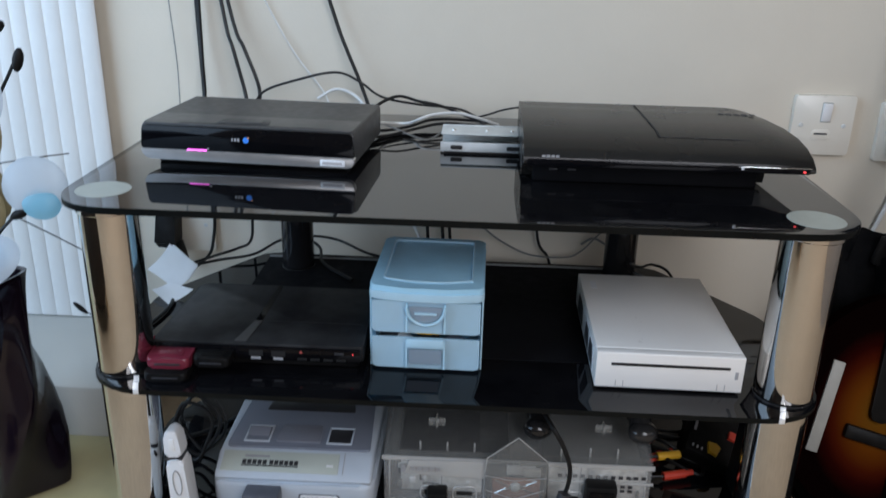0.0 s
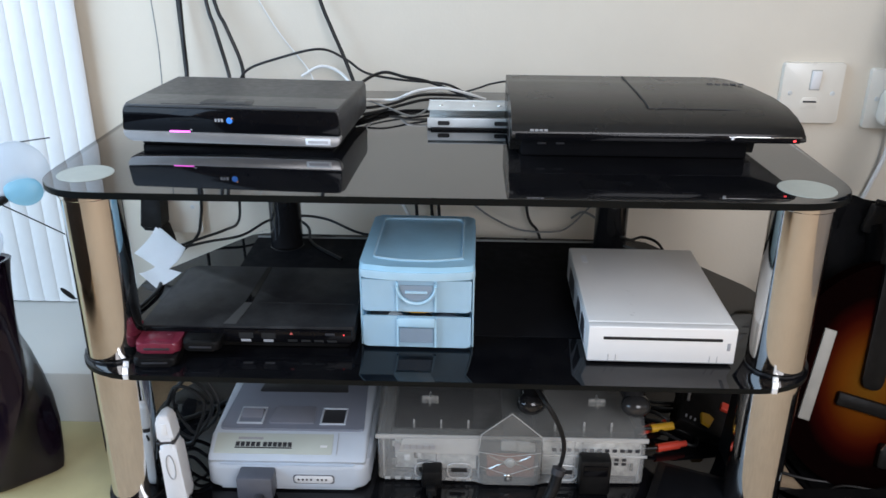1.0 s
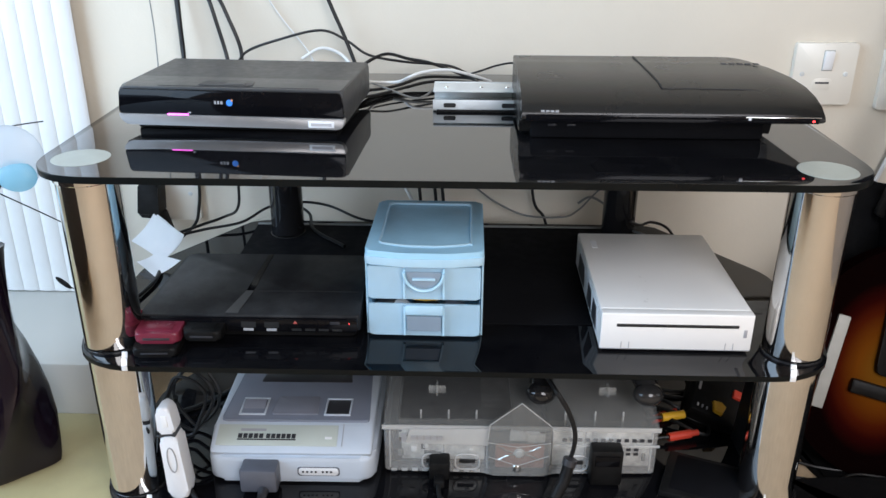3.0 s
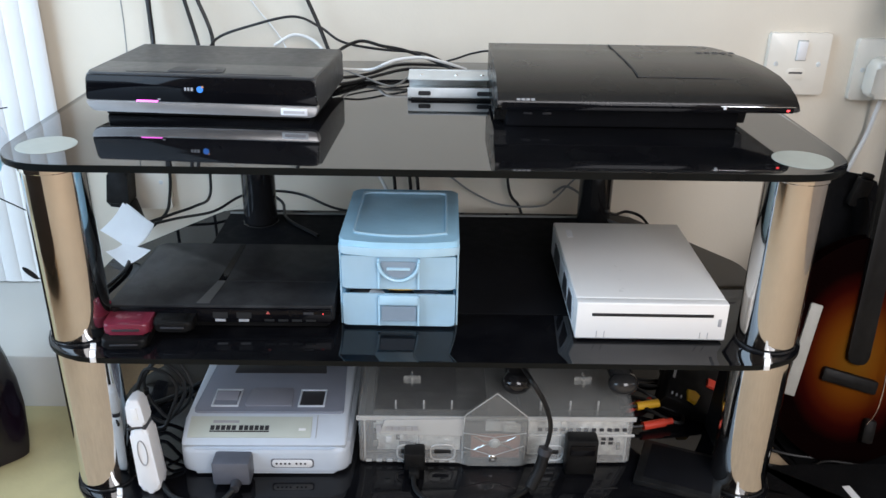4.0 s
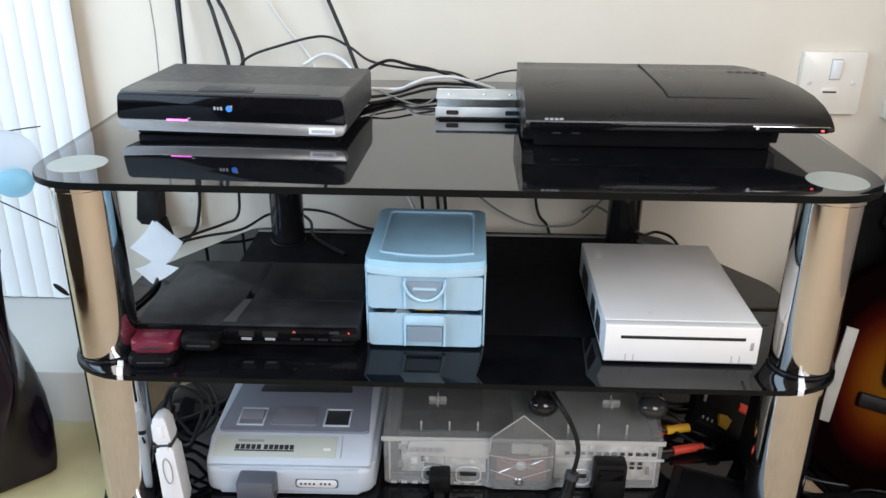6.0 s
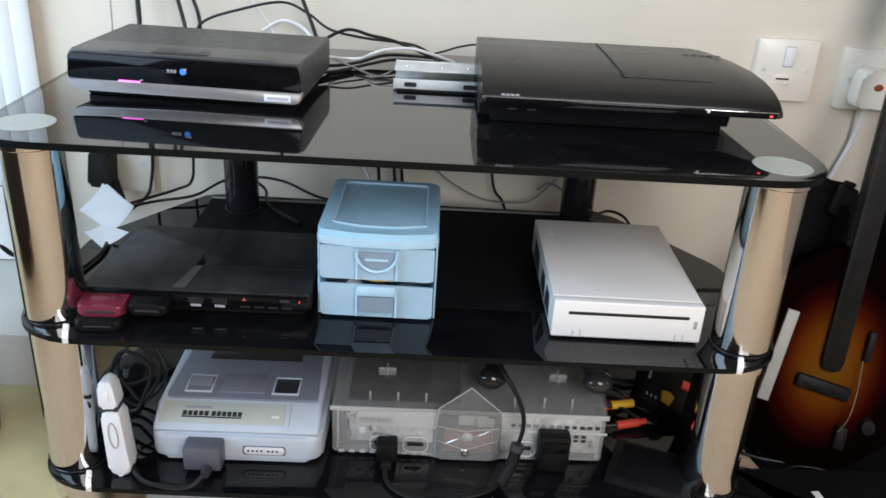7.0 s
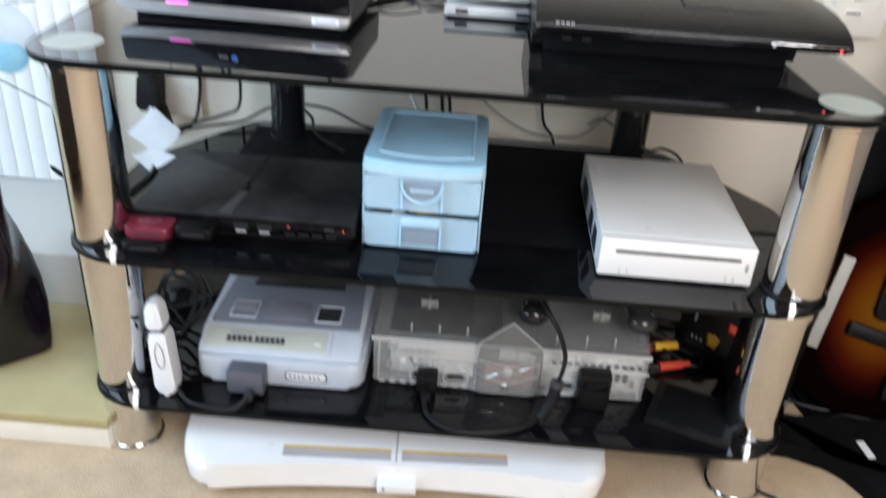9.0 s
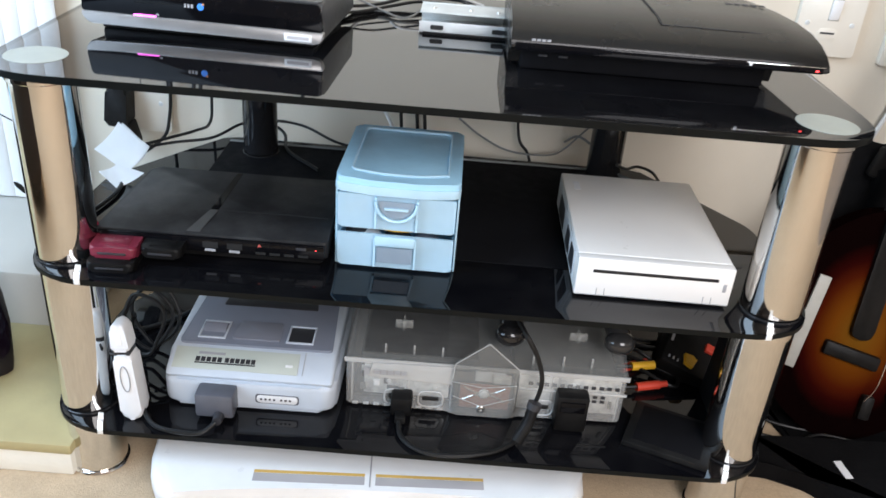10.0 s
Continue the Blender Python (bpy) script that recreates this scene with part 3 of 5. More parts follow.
cable([(-0.033, 0.314, 0.498), (-0.008, 0.382, 0.482), (0.013, 0.382, 0.483), (0.03, 0.363, 0.494), (0.049, 0.37, 0.499), (0.078, 0.378, 0.5), (0.106, 0.385, 0.493), (0.136, 0.398, 0.481)], 0.0020, CABLE_WHITE, "white lead looping behind the boxes", group=LEADS)
cable([(-0.029, 0.372, 0.486), (0.003, 0.346, 0.481), (0.036, 0.309, 0.479), (0.05, 0.315, 0.48), (0.062, 0.339, 0.484)], 0.0013, CABLE_GREY, "thin grey wire lying on the glass", group=LEADS)
cable([(-0.128, 0.455, 0.498), (-0.101, 0.459, 0.512), (-0.074, 0.457, 0.505), (-0.052, 0.441, 0.487)], 0.0022, CABLE_WHITE, "short white lead by the wall", group=LEADS)


# ---- wall sockets ----
def face_plate(name, label, cx, cz, group):
    s = thing(name, label, "socket", (cx, 0.475, cz), group=group)
    part("plate", extrude(rounded([(-0.043, -0.043, 0.004), (0.043, -0.043, 0.004), (0.043, 0.043, 0.004), (-0.043, 0.043, 0.004)], 4), -0.010, 0.0, "y", r=0.0016), SOCKET, s)
    for x in (-0.0301, 0.0301):
        part("screw", moved(lathe([(0, 0.0012), (0.0030, 0.0008), (0.0034, 0)], 16), Matrix.Translation((x, -0.010, 0)) @ pose(0, 0, 0, 90)), STEEL, s)
    return s


sw = face_plate("wall_switch", "white switched spur plate on the cream wall", 0.6045, 0.481, "wall plates")
part("rocker", moved(box(-0.0065, 0.0065, -0.0030, 0.003, -0.0130, 0.0130, 0.001), Matrix.Translation((0.003, -0.0105, 0.019)) @ pose(0, 0, 0, 6)), WHITE_PLASTIC, sw)
part("rocker_frame", box(-0.0045, 0.0105, -0.0104, -0.009, 0.0045, 0.0335, 0.0004), TAPE, sw)
part("fuse_slot", box(-0.0100, 0.0090, -0.0108, -0.009, -0.0135, -0.0110), CHARCOAL, sw)
part("fuse_carrier", extrude(rounded([(-0.014, -0.023, 0.007), (0.013, -0.023, 0.007), (0.013, -0.006, 0.007), (-0.014, -0.006, 0.007)], 5), -0.0105, -0.0095, "y", r=0.0004), SOCKET, sw)
s2 = face_plate("wall_socket", "white wall socket with a plug pushed in", 0.729, 0.474, "wall plates")
plug = thing("plug", "cream plastic plug with a small amber neon light", "plug", (0.725, 0.464, 0.466))
part("body", extrude(rounded([(-0.024, -0.026, 0.008), (0.024, -0.026, 0.008), (0.022, 0.027, 0.012), (-0.022, 0.027, 0.012)], 6), -0.030, -0.0005, "y", r=0.006, seg=3), SOCKET, plug)
part("neon", moved(ball((0, 0, 0), 0.0068, 0.002, 0.0050, 16, 8), Matrix.Translation((0.003, -0.030, 0.004))), mat("amber_neon", (0.20, 0.05, 0.01), 0.25, vary=0.2), plug, "dark amber neon window")
cable([(0.726, 0.448, 0.44), (0.727, 0.457, 0.415), (0.725, 0.463, 0.382), (0.714, 0.465, 0.34), (0.702, 0.465, 0.287), (0.698, 0.455, 0.179), (0.703, 0.441, -0.013)], 0.0032, CABLE_WHITE, "cream mains lead hanging from the plug")

ws = face_plate("wall_socket", "white wall socket low on the wall behind the stand", -0.343, 0.291, "wall plates")
bp = thing("plug", "black mains plug in the low wall socket", "plug", (-0.366, 0.464, 0.290))
bp.scale = (1.09, 1.0, 1.09)
part("body", moved(extrude(rounded([(-0.015, -0.024, 0.006), (0.015, -0.024, 0.006), (0.013, 0.030, 0.009), (-0.013, 0.030, 0.009)], 5), -0.034, 0, "y", r=0.005), pose(0, 0, 0, 0, 6, 0)), MATT_BLACK, bp)
part("grip", moved(box(-0.008, 0.010, -0.030, -0.002, -0.055, -0.022, 0.004), pose(0, 0, 0, 0, -14, 0)), MATT_BLACK, bp)


# ---- on the middle shelf ----
d2 = thing("flat_console", "dusty flat black game console lying on the middle shelf", "game console", (-0.243, 0.057, M + 0.0012))
d2.scale = (1.03, 1.05, 1.0)
bm = extrude(rounded([(0.0, 0.0, 0.004), (0.228, 0.004, 0.004), (0.222, 0.152, 0.010), (0.006, 0.152, 0.010)], 4), 0.009, 0.028, r=0.002)
part("body", bm, DUSTY_BLACK, d2, "dusty black case")
part("base", extrude(rounded([(0.006, 0.008, 0.004), (0.222, 0.010, 0.004), (0.216, 0.146, 0.008), (0.010, 0.146, 0.008)], 4), 0.0, 0.0092, r=0.001), MATT_BLACK, d2)
part("front_panel", box(0.003, 0.226, -0.0022, 0.002, 0.0105, 0.0262, 0.0012), GLOSS_BLACK, d2, "gloss black front with ports")
part("stripe", extrude([(0.088, 0.006), (0.101, 0.006), (0.106, 0.056), (0.098, 0.056)], 0.0278, 0.0286), MID_GREY, d2, "worn grey stripe")
part("lid_seam", extrude([(0.098, 0.056), (0.106, 0.056), (0.108, 0.150), (0.102, 0.150)], 0.0278, 0.0284), GLOSS_BLACK, d2)
part("groove", box(0.112, 0.220, 0.056, 0.0575, 0.0278, 0.0283), SEAM, d2)
for x in (0.108, 0.132):
    part("port_label", box(x, x + 0.0105, -0.0027, -0.002, 0.0118, 0.0146), MARK_GREY, d2)
    part("port", box(x - 0.002, x + 0.013, -0.0026, -0.002, 0.0158, 0.0225), SEAM, d2)
part("badge", extrude([(0.160, 0.0212), (0.164, 0.0212), (0.162, 0.0242)], -0.0030, -0.002, "y"), mat("red_badge", (0.6, 0.12, 0.1), 0.4), d2)
part("power_light", box(0.2172, 0.2181, -0.0028, -0.002, 0.0210, 0.0225, 0.0002), RED_LED, d2, "red standby light")
part("button", box(0.198, 0.208, -0.0030, -0.002, 0.0205, 0.0235, 0.0004), CHARCOAL, d2)
for i in range(4):
    part("vent", box(0.158 + 0.014 * i, 0.168 + 0.014 * i, -0.0028, -0.002, 0.0125, 0.0150), SEAM, d2)


def memory_card(label, at, rz, w, d, h, material):
    c = thing("memory_card", label, "memory card", at, rz=rz, group="memory cards on the middle shelf")
    part("case", extrude(rounded([(-w / 2, 0, 0.006), (w / 2, 0, 0.006), (w / 2, d, 0.004), (-w / 2, d, 0.004)], 5), 0.0, h, r=0.003, seg=3), material, c)
    part("label_recess", extrude(rounded([(-w * 0.32, d * 0.2, 0.002), (w * 0.32, d * 0.2, 0.002), (w * 0.32, d * 0.75, 0.002), (-w * 0.32, d * 0.75, 0.002)], 3), h - 0.0004, h + 0.0006, r=0.0003), material, c)
    part("grip", box(-w * 0.3, w * 0.3, -0.0008, 0.001, h * 0.35, h * 0.55, 0.0003), CHARCOAL, c)
    return c


memory_card("translucent crimson memory card plugged into the flat console", (-0.216, 0.027, M + 0.011), 2, 0.046, 0.034, 0.012, CRIMSON)
memory_card("black memory card plugged into the flat console", (-0.171, 0.034, M + 0.011), 0, 0.040, 0.026, 0.011, MATT_BLACK)
memory_card("black memory card lying on the glass shelf", (-0.2165, 0.018, M), 3, 0.046, 0.036, 0.010, MATT_BLACK)
mc = memory_card("crimson memory card standing on edge by the post", (-0.243, 0.050, M + 0.004), 80, 0.034, 0.012, 0.028, CRIMSON)
part("under_block", box(-0.020, 0.018, 0.001, 0.012, -0.004, 0.001), MATT_BLACK, mc)

tag = thing("paper_tag", "folded white paper tag hanging on a black lead", "paper tag", (-0.293, 0.250, 0.310), group="paper tags")


def sheet(pts, curl, thick=0.0012):
    """A bent sheet between four corners."""
    a, b, c, d = [Vector(p) for p in pts]
    nrm = (b - a).cross(d - a).normalized()
    bm = bmesh.new()
    n = 8
    g = [[None] * (n + 1) for _ in range(n + 1)]
    for i in range(n + 1):
        for j in range(n + 1):
            u, v = i / n, j / n
            p = a * (1 - u) * (1 - v) + b * u * (1 - v) + c * u * v + d * (1 - u) * v
            g[i][j] = bm.verts.new(p + nrm * curl * (math.sin(math.pi * u) + 0.3 * math.sin(5 * v + u)))
    for i in range(n):
        for j in range(n):
            bm.faces.new((g[i][j], g[i + 1][j], g[i + 1][j + 1], g[i][j + 1]))
    bmesh.ops.solidify(bm, geom=bm.faces[:], thickness=thick)
    return bm


part("sheet", sheet([(-0.036, 0.016, -0.012), (-0.004, 0.020, 0.025), (0.043, -0.010, 0.008), (0.014, -0.014, -0.026)], 0.004), PAPER, tag)
part("fold", sheet([(-0.033, 0.022, -0.013), (-0.002, 0.026, 0.022), (0.042, -0.004, 0.006), (0.015, -0.008, -0.026)], 0.006), PAPER, tag)
tag2 = thing("paper_tag", "small torn white paper tag on a black lead", "paper tag", (-0.283, 0.214, 0.289), group="paper tags")
part("sheet", sheet([(-0.026, 0.012, -0.002), (-0.004, 0.016, 0.008), (0.036, -0.004, 0.008), (0.002, -0.006, -0.014)], 0.003), PAPER, tag2)

cab = "leads behind the middle shelf"
cable([(-0.288, 0.448, 0.472), (-0.293, 0.452, 0.322), (-0.298, 0.452, 0.274), (-0.304, 0.441, 0.25), (-0.321, 0.399, 0.241), (-0.326, 0.356, 0.258)], 0.0024, CABLE_BLACK, "black lead hanging behind the shelf", group=cab)
cable([(-0.23, 0.448, 0.472), (-0.235, 0.455, 0.322), (-0.239, 0.452, 0.274), (-0.246, 0.402, 0.279), (-0.27, 0.37, 0.279), (-0.294, 0.317, 0.285)], 0.0022, CABLE_BLACK, "black lead hanging behind the shelf", group=cab)
cable([(-0.304, 0.306, 0.283), (-0.259, 0.349, 0.281), (-0.212, 0.37, 0.284), (-0.182, 0.413, 0.291), (-0.141, 0.427, 0.294), (-0.097, 0.427, 0.289), (-0.044, 0.39, 0.283), (0.014, 0.379, 0.279)], 0.0020, CABLE_BLACK, "black lead looping along the wall", group=cab)
cable([(-0.145, 0.427, 0.291), (-0.123, 0.413, 0.281), (-0.107, 0.358, 0.279), (-0.058, 0.304, 0.278)], 0.0022, CABLE_BLACK, "short black lead on the shelf", group=cab)
cable([(-0.336, 0.356, 0.258), (-0.291, 0.253, 0.279), (-0.275, 0.201, 0.279), (-0.282, 0.139, 0.279), (-0.294, 0.119, 0.285)], 0.0026, CABLE_BLACK, "black lead curling round the console", group=cab)
for x in (0.036, 0.059, 0.070):
    cable([(x + 0.001, 0.466, 0.475), (x - 0.001, 0.457, 0.33), (x + 0.002, 0.450, 0.28), (x + 0.01, 0.446, 0.12)], 0.0026, CABLE_BLACK, "black lead hanging behind the drawers", group=cab)
cable([(0.002, 0.455, 0.332), (0.015, 0.455, 0.308), (0.027, 0.441, 0.29), (0.043, 0.438, 0.258)], 0.0028, CABLE_WHITE, "white lead hanging behind the drawers", group=cab)
cable([(0.197, 0.457, 0.47), (0.204, 0.455, 0.304), (0.222, 0.448, 0.267), (0.232, 0.441, 0.235)], 0.0022, CABLE_BLACK, "black lead hanging behind the shelf", group=cab)
cable([(0.309, 0.448, 0.32), (0.292, 0.455, 0.297), (0.273, 0.452, 0.277), (0.249, 0.441, 0.27), (0.194, 0.441, 0.272), (0.151, 0.448, 0.289), (0.119, 0.455, 0.31)], 0.0014, CABLE_GREY, "thin grey lead looping along the wall", group=cab)
cable([(0.272, 0.452, 0.288), (0.292, 0.455, 0.297), (0.318, 0.434, 0.286), (0.327, 0.377, 0.283), (0.341, 0.3, 0.301)], 0.0018, CABLE_GREY, "grey lead running to the white console", group=cab)
cable([(0.32, 0.3, 0.32), (0.344, 0.349, 0.296), (0.364, 0.37, 0.292), (0.384, 0.363, 0.287), (0.391, 0.323, 0.281)], 0.0020, CABLE_BLACK, "thin black lead behind the white console", group=cab)

# black board under the boxes on the middle shelf
bd = thing("black_board", "thin matt black board lying on the middle glass shelf", "board", (0.07, 0.24, M))
part("sheet", box(-0.262, 0.255, -0.140, 0.142, 0.0, 0.0012, 0.0004), MAT_BLACK, bd, "matt black sheet")
part("edge_strip", box(-0.262, 0.255, 0.1422, 0.1455, 0.0, 0.0030, 0.0006), CABLE_GREY, bd, "pale grey edge strip")

# drawer unit
W = 0.1235
dw = thing("drawer_unit", "small pale blue plastic two-drawer storage unit on the middle shelf", "drawer unit", (0.0600, 0.067, M + 0.0012), rz=-0.8)
dw.scale = (1.01, 1.07, 0.99)
part("lid", extrude(rounded([(-W / 2, 0.004, 0.006), (-W / 5, -0.003, 0.01), (W / 5, -0.003, 0.01), (W / 2, 0.004, 0.006), (W / 2 - 0.001, 0.142, 0.008), (-W / 2 + 0.001, 0.142, 0.008)], 5), 0.0905, 0.101, r=0.0028, seg=3), BLUE_LID, dw, "translucent blue lid")
rim = rounded([(-0.048, 0.020, 0.006), (-0.018, 0.0125, 0.012), (0.018, 0.0125, 0.012), (0.048, 0.020, 0.006), (0.0475, 0.130, 0.008), (-0.0475, 0.130, 0.008)], 6)
loop = [(x, y, 0.1018) for x, y in rim]
part("lid_rib", tube(loop + [loop[0]], 0.0014, 6), PALE_BLUE, dw, "raised rib round the lid")
part("lip", extrude(rounded([(-W / 2 - 0.0006, 0.002, 0.006), (-W / 5, -0.004, 0.01), (W / 5, -0.004, 0.01), (W / 2 + 0.0006, 0.002, 0.006), (W / 2, 0.02, 0.002), (-W / 2, 0.02, 0.002)], 5), 0.0855, 0.0945, r=0.0015), PALE_BLUE, dw, "pale blue front lip")
part("case", merge(box(-W / 2, -W / 2 + 0.002, 0.006, 0.141, 0.0, 0.0905, 0.0006), box(W / 2 - 0.002, W / 2, 0.006, 0.141, 0.0, 0.0905, 0.0006), box(-W / 2, W / 2, 0.139, 0.141, 0.0, 0.0905), box(-W / 2 + 0.002, W / 2 - 0.002, 0.01, 0.139, 0.0, 0.002), box(-W / 2 + 0.002, W / 2 - 0.002, 0.01, 0.139, 0.0425, 0.0445)), PALE_BLUE, dw, "pale blue plastic case")


def drawer(z0, z1, low):
    w = W / 2 - 0.003
    front = rounded([(-w, z0, 0.006), (w, z0, 0.006), (w, z1, 0.002), (-w, z1, 0.002)], 5)
    bm = extrude(front, 0.0, 0.0022, "y")
    for v in bm.verts:
        v.co.y -= 0.004 * (1 - (v.co.x / w) ** 2)
    bm = merge(bm, box(-w, -w + 0.0016, 0.002, 0.13, z0, z1 - 0.006), box(w - 0.0016, w, 0.002, 0.13, z0, z1 - 0.006), box(-w, w, 0.002, 0.13, z0, z0 + 0.0016))
    d = part("drawer", bm, MILKY, dw, "milky translucent drawer")
    for x in (-0.0205, 0.0205):
        part("rib", box(x - 0.0010, x + 0.0010, -0.0048, -0.001, z0 + 0.002, z1 - 0.001), PALE_BLUE, d)
    if low:
        part("handle_panel", box(-0.020, 0.020, -0.0062, -0.003, z1 - 0.010, z1 + 0.001, 0.001), PALE_BLUE, d)
        part("label_panel", box(-0.018, 0.018, -0.0048, -0.0040, z0 + 0.008, z1 - 0.012), RECESS_SHADE, d)
    else:
        cup = [(0.0205 * math.cos(a), -0.0065, z1 - 0.0035 + 0.021 * math.sin(a)) for a in np.linspace(math.pi, 2 * math.pi, 15)]
        part("handle", tube(cup, 0.0017, 6), PALE_BLUE, d, "half-round handle")
        # sheet coloured for the shade inside the half-round handle
        part("handle_recess", extrude([(0.018 * math.cos(a), z1 - 0.0035 + 0.0185 * math.sin(a)) for a in np.linspace(math.pi, 2 * math.pi, 13)], -0.0052, -0.0042, "y"), RECESS_SHADE, d)
        part("handle_shelf", box(-0.012, 0.012, -0.0075, -0.004, z1 - 0.0125, z1 - 0.010, 0.0006), PALE_BLUE, d)
    return d


drawer(0.0465, 0.0840, False)
drawer(0.0025, 0.0400, True)
cont = "odds and ends inside the drawers"
for x, y, z, r, m in ((-0.036, 0.03, 0.060, 0.011, RED), (-0.030, 0.028, 0.022, 0.012, WHITE_PLASTIC), (0.034, 0.03, 0.060, 0.012, SOFT_WHITE), (0.005, 0.04, 0.058, 0.013, CHARCOAL), (0.030, 0.035, 0.016, 0.013, CONSOLE_BLUE), (0.0, 0.03, 0.018, 0.015, CHARCOAL), (-0.04, 0.03, 0.024, 0.013, CHARCOAL), (0.042, 0.03, 0.066, 0.012, CONSOLE_DARK), (-0.02, 0.05, 0.056, 0.012, SOFT_WHITE)):
    part("oddment", ball((x, y, z), r * 1.2, r * 0.8, r * 0.8, 12, 8), m, dw)
part("elastic", tube([(-0.03, 0.012, 0.0435), (0.0, 0.006, 0.0425), (0.03, 0.012, 0.0435), (0.045, 0.03, 0.0435)], 0.0012, 6), YELLOW, dw, "thin yellow cord in the upper gap")

# white console
wc = thing("white_console", "glossy white flat game console lying on the middle shelf", "game console", (0.2445, 0.045, M + 0.0012), rz=-0.4)
part("body", box(0, 0.157, 0.012, 0.215, 0.0015, 0.044, 0.0022, 3), CONSOLE_WHITE, wc, "glossy white case")
part("front_panel", box(0, 0.157, 0.0, 0.0118, 0.0015, 0.044, 0.0016, 3), CONSOLE_WHITE, wc, "white front panel")
part("disc_slot", box(0.016, 0.142, -0.0006, 0.002, 0.0286, 0.0322, 0.0006), SEAM, wc, "dark disc slot")
part("foot_strip", box(0.004, 0.153, 0.004, 0.210, 0.0, 0.0016), CHARCOAL, wc)
part("logo_bar", box(0.1475, 0.1510, -0.0004, 0.001, 0.0180, 0.0270, 0.0002), MARK_GREY, wc)
for x in (0.022, 0.130):
    part("button_seam", box(x, x + 0.0006, -0.0004, 0.001, 0.0035, 0.0110), MARK_GREY, wc)
    part("button_seam", box(x + 0.008, x + 0.0086, -0.0004, 0.001, 0.0035, 0.0110), MARK_GREY, wc)
part("flap_seam", box(0.0005, 0.1565, -0.0003, 0.001, 0.0028, 0.0033), MARK_GREY, wc)
part("side_panel", box(-0.0008, 0.001, 0.022, 0.205, 0.006, 0.039, 0.0004), SOFT_WHITE, wc)
for i, (y0, y1) in enumerate(((0.026, 0.060), (0.066, 0.100), (0.128, 0.180))):
    part("vent", extrude([(y0, 0.010), (y1, 0.010), (y1 - 0.006, 0.034), (y0 + 0.006, 0.034)], -0.0014, -0.0006, "x"), CHARCOAL, wc, "dark side vent")
part("sticker", box(0.012, 0.019, 0.168, 0.190, 0.0438, 0.0443), SOFT_WHITE, wc)

# ---- on the bottom shelf ----
sn = thing("cartridge_console", "pale grey cartridge console with a slate grey lid", "game console", (-0.193, 0.047, B), rz=0.6)
sn.scale = (1.015, 1.0, 1.0)
L = 0.197
low = rounded([(0.004, 0.004, 0.018), (L - 0.004, 0.004, 0.018), (L, 0.236, 0.012), (0.0, 0.236, 0.012)], 6)
part("lower_case", extrude(low, 0.003, 0.036, r=0.006, seg=3), CONSOLE_GREY, sn, "pale grey lower case")
prof = [(0.010, 0.034), (0.006, 0.041), (0.012, 0.0465), (0.036, 0.0560), (0.042, 0.0580), (0.200, 0.0600), (0.230, 0.052), (0.232, 0.034)]
part("upper_case", extrude(prof, 0.007, L - 0.007, "x", r=0.004, seg=3), CONSOLE_GREY, sn, "pale grey upper case")
slope = math.degrees(math.atan2(0.0580 - 0.0465, 0.030))
part("front_slope", moved(box(0.013, 0.150, 0.0, 0.028, 0.0, 0.0012, 0.0005), Matrix.Translation((0, 0.0115, 0.0465)) @ pose(0, 0, 0, slope)), CONSOLE_YELLOWED, sn, "yellowed front slope")
part("lid", extrude(rounded([(0.014, 0.042, 0.006), (L - 0.012, 0.042, 0.006), (L - 0.020, 0.205, 0.006), (0.022, 0.205, 0.006)], 4), 0.0570, 0.0612, r=0.0015), CONSOLE_DARK, sn, "slate grey lid")
part("cartridge_slot", extrude(rounded([(0.044, 0.122, 0.003), (L - 0.040, 0.122, 0.003), (L - 0.043, 0.142, 0.003), (0.047, 0.142, 0.003)], 3), 0.0610, 0.0618, r=0.0003), CHARCOAL, sn, "dark cartridge flap")
for x, name, m in ((0.032, "power_switch", CONSOLE_DARK), (0.131, "reset_switch", CHARCOAL)):
    part("switch_frame", merge(box(x, x + 0.031, 0.0505, 0.0525, 0.061, 0.0632, 0.0005), box(x, x + 0.031, 0.0830, 0.0850, 0.061, 0.0632, 0.0005), box(x, x + 0.002, 0.0525, 0.0830, 0.061, 0.0632, 0.0005), box(x + 0.029, x + 0.031, 0.0525, 0.0830, 0.061, 0.0632, 0.0005)), CONSOLE_GREY, sn, "pale grey switch frame")
    part(name, box(x + 0.0025, x + 0.0285, 0.0530, 0.0825, 0.0600, 0.0622, 0.0006), m, sn)
part("switch_knob", extrude([(0.062, 0.0620), (0.078, 0.0620), (0.076, 0.0665), (0.066, 0.0650)], 0.0345, 0.0605, "x", r=0.0006), CONSOLE_BLUE, sn)
part("eject_button", extrude(rounded([(0.070, 0.052, 0.004), (0.124, 0.052, 0.002), (0.122, 0.088, 0.002), (0.073, 0.088, 0.004)], 4), 0.0606, 0.0630, r=0.0009), CONSOLE_BLUE, sn, "blue-grey eject button")
def on_slope(x0, x1, y0, y1, m, name="print_bar"):
    part(name, moved(box(x0, x1, y0, y1, 0.0, 0.0017), Matrix.Translation((0, 0.0115, 0.0465)) @ pose(0, 0, 0, slope)), m, sn)
on_slope(0.039, 0.068, 0.0188, 0.0222, MARK_GREY)
for i in range(5):
    on_slope(0.0370 + 0.0060 * i, 0.0416 + 0.0060 * i, 0.0095, 0.0155, CHARCOAL)
for i in range(6):
    on_slope(0.0690 + 0.0058 * i, 0.0735 + 0.0058 * i, 0.0095, 0.0155, CHARCOAL)
on_slope(0.0365, 0.1030, 0.0070, 0.0085, CHARCOAL)
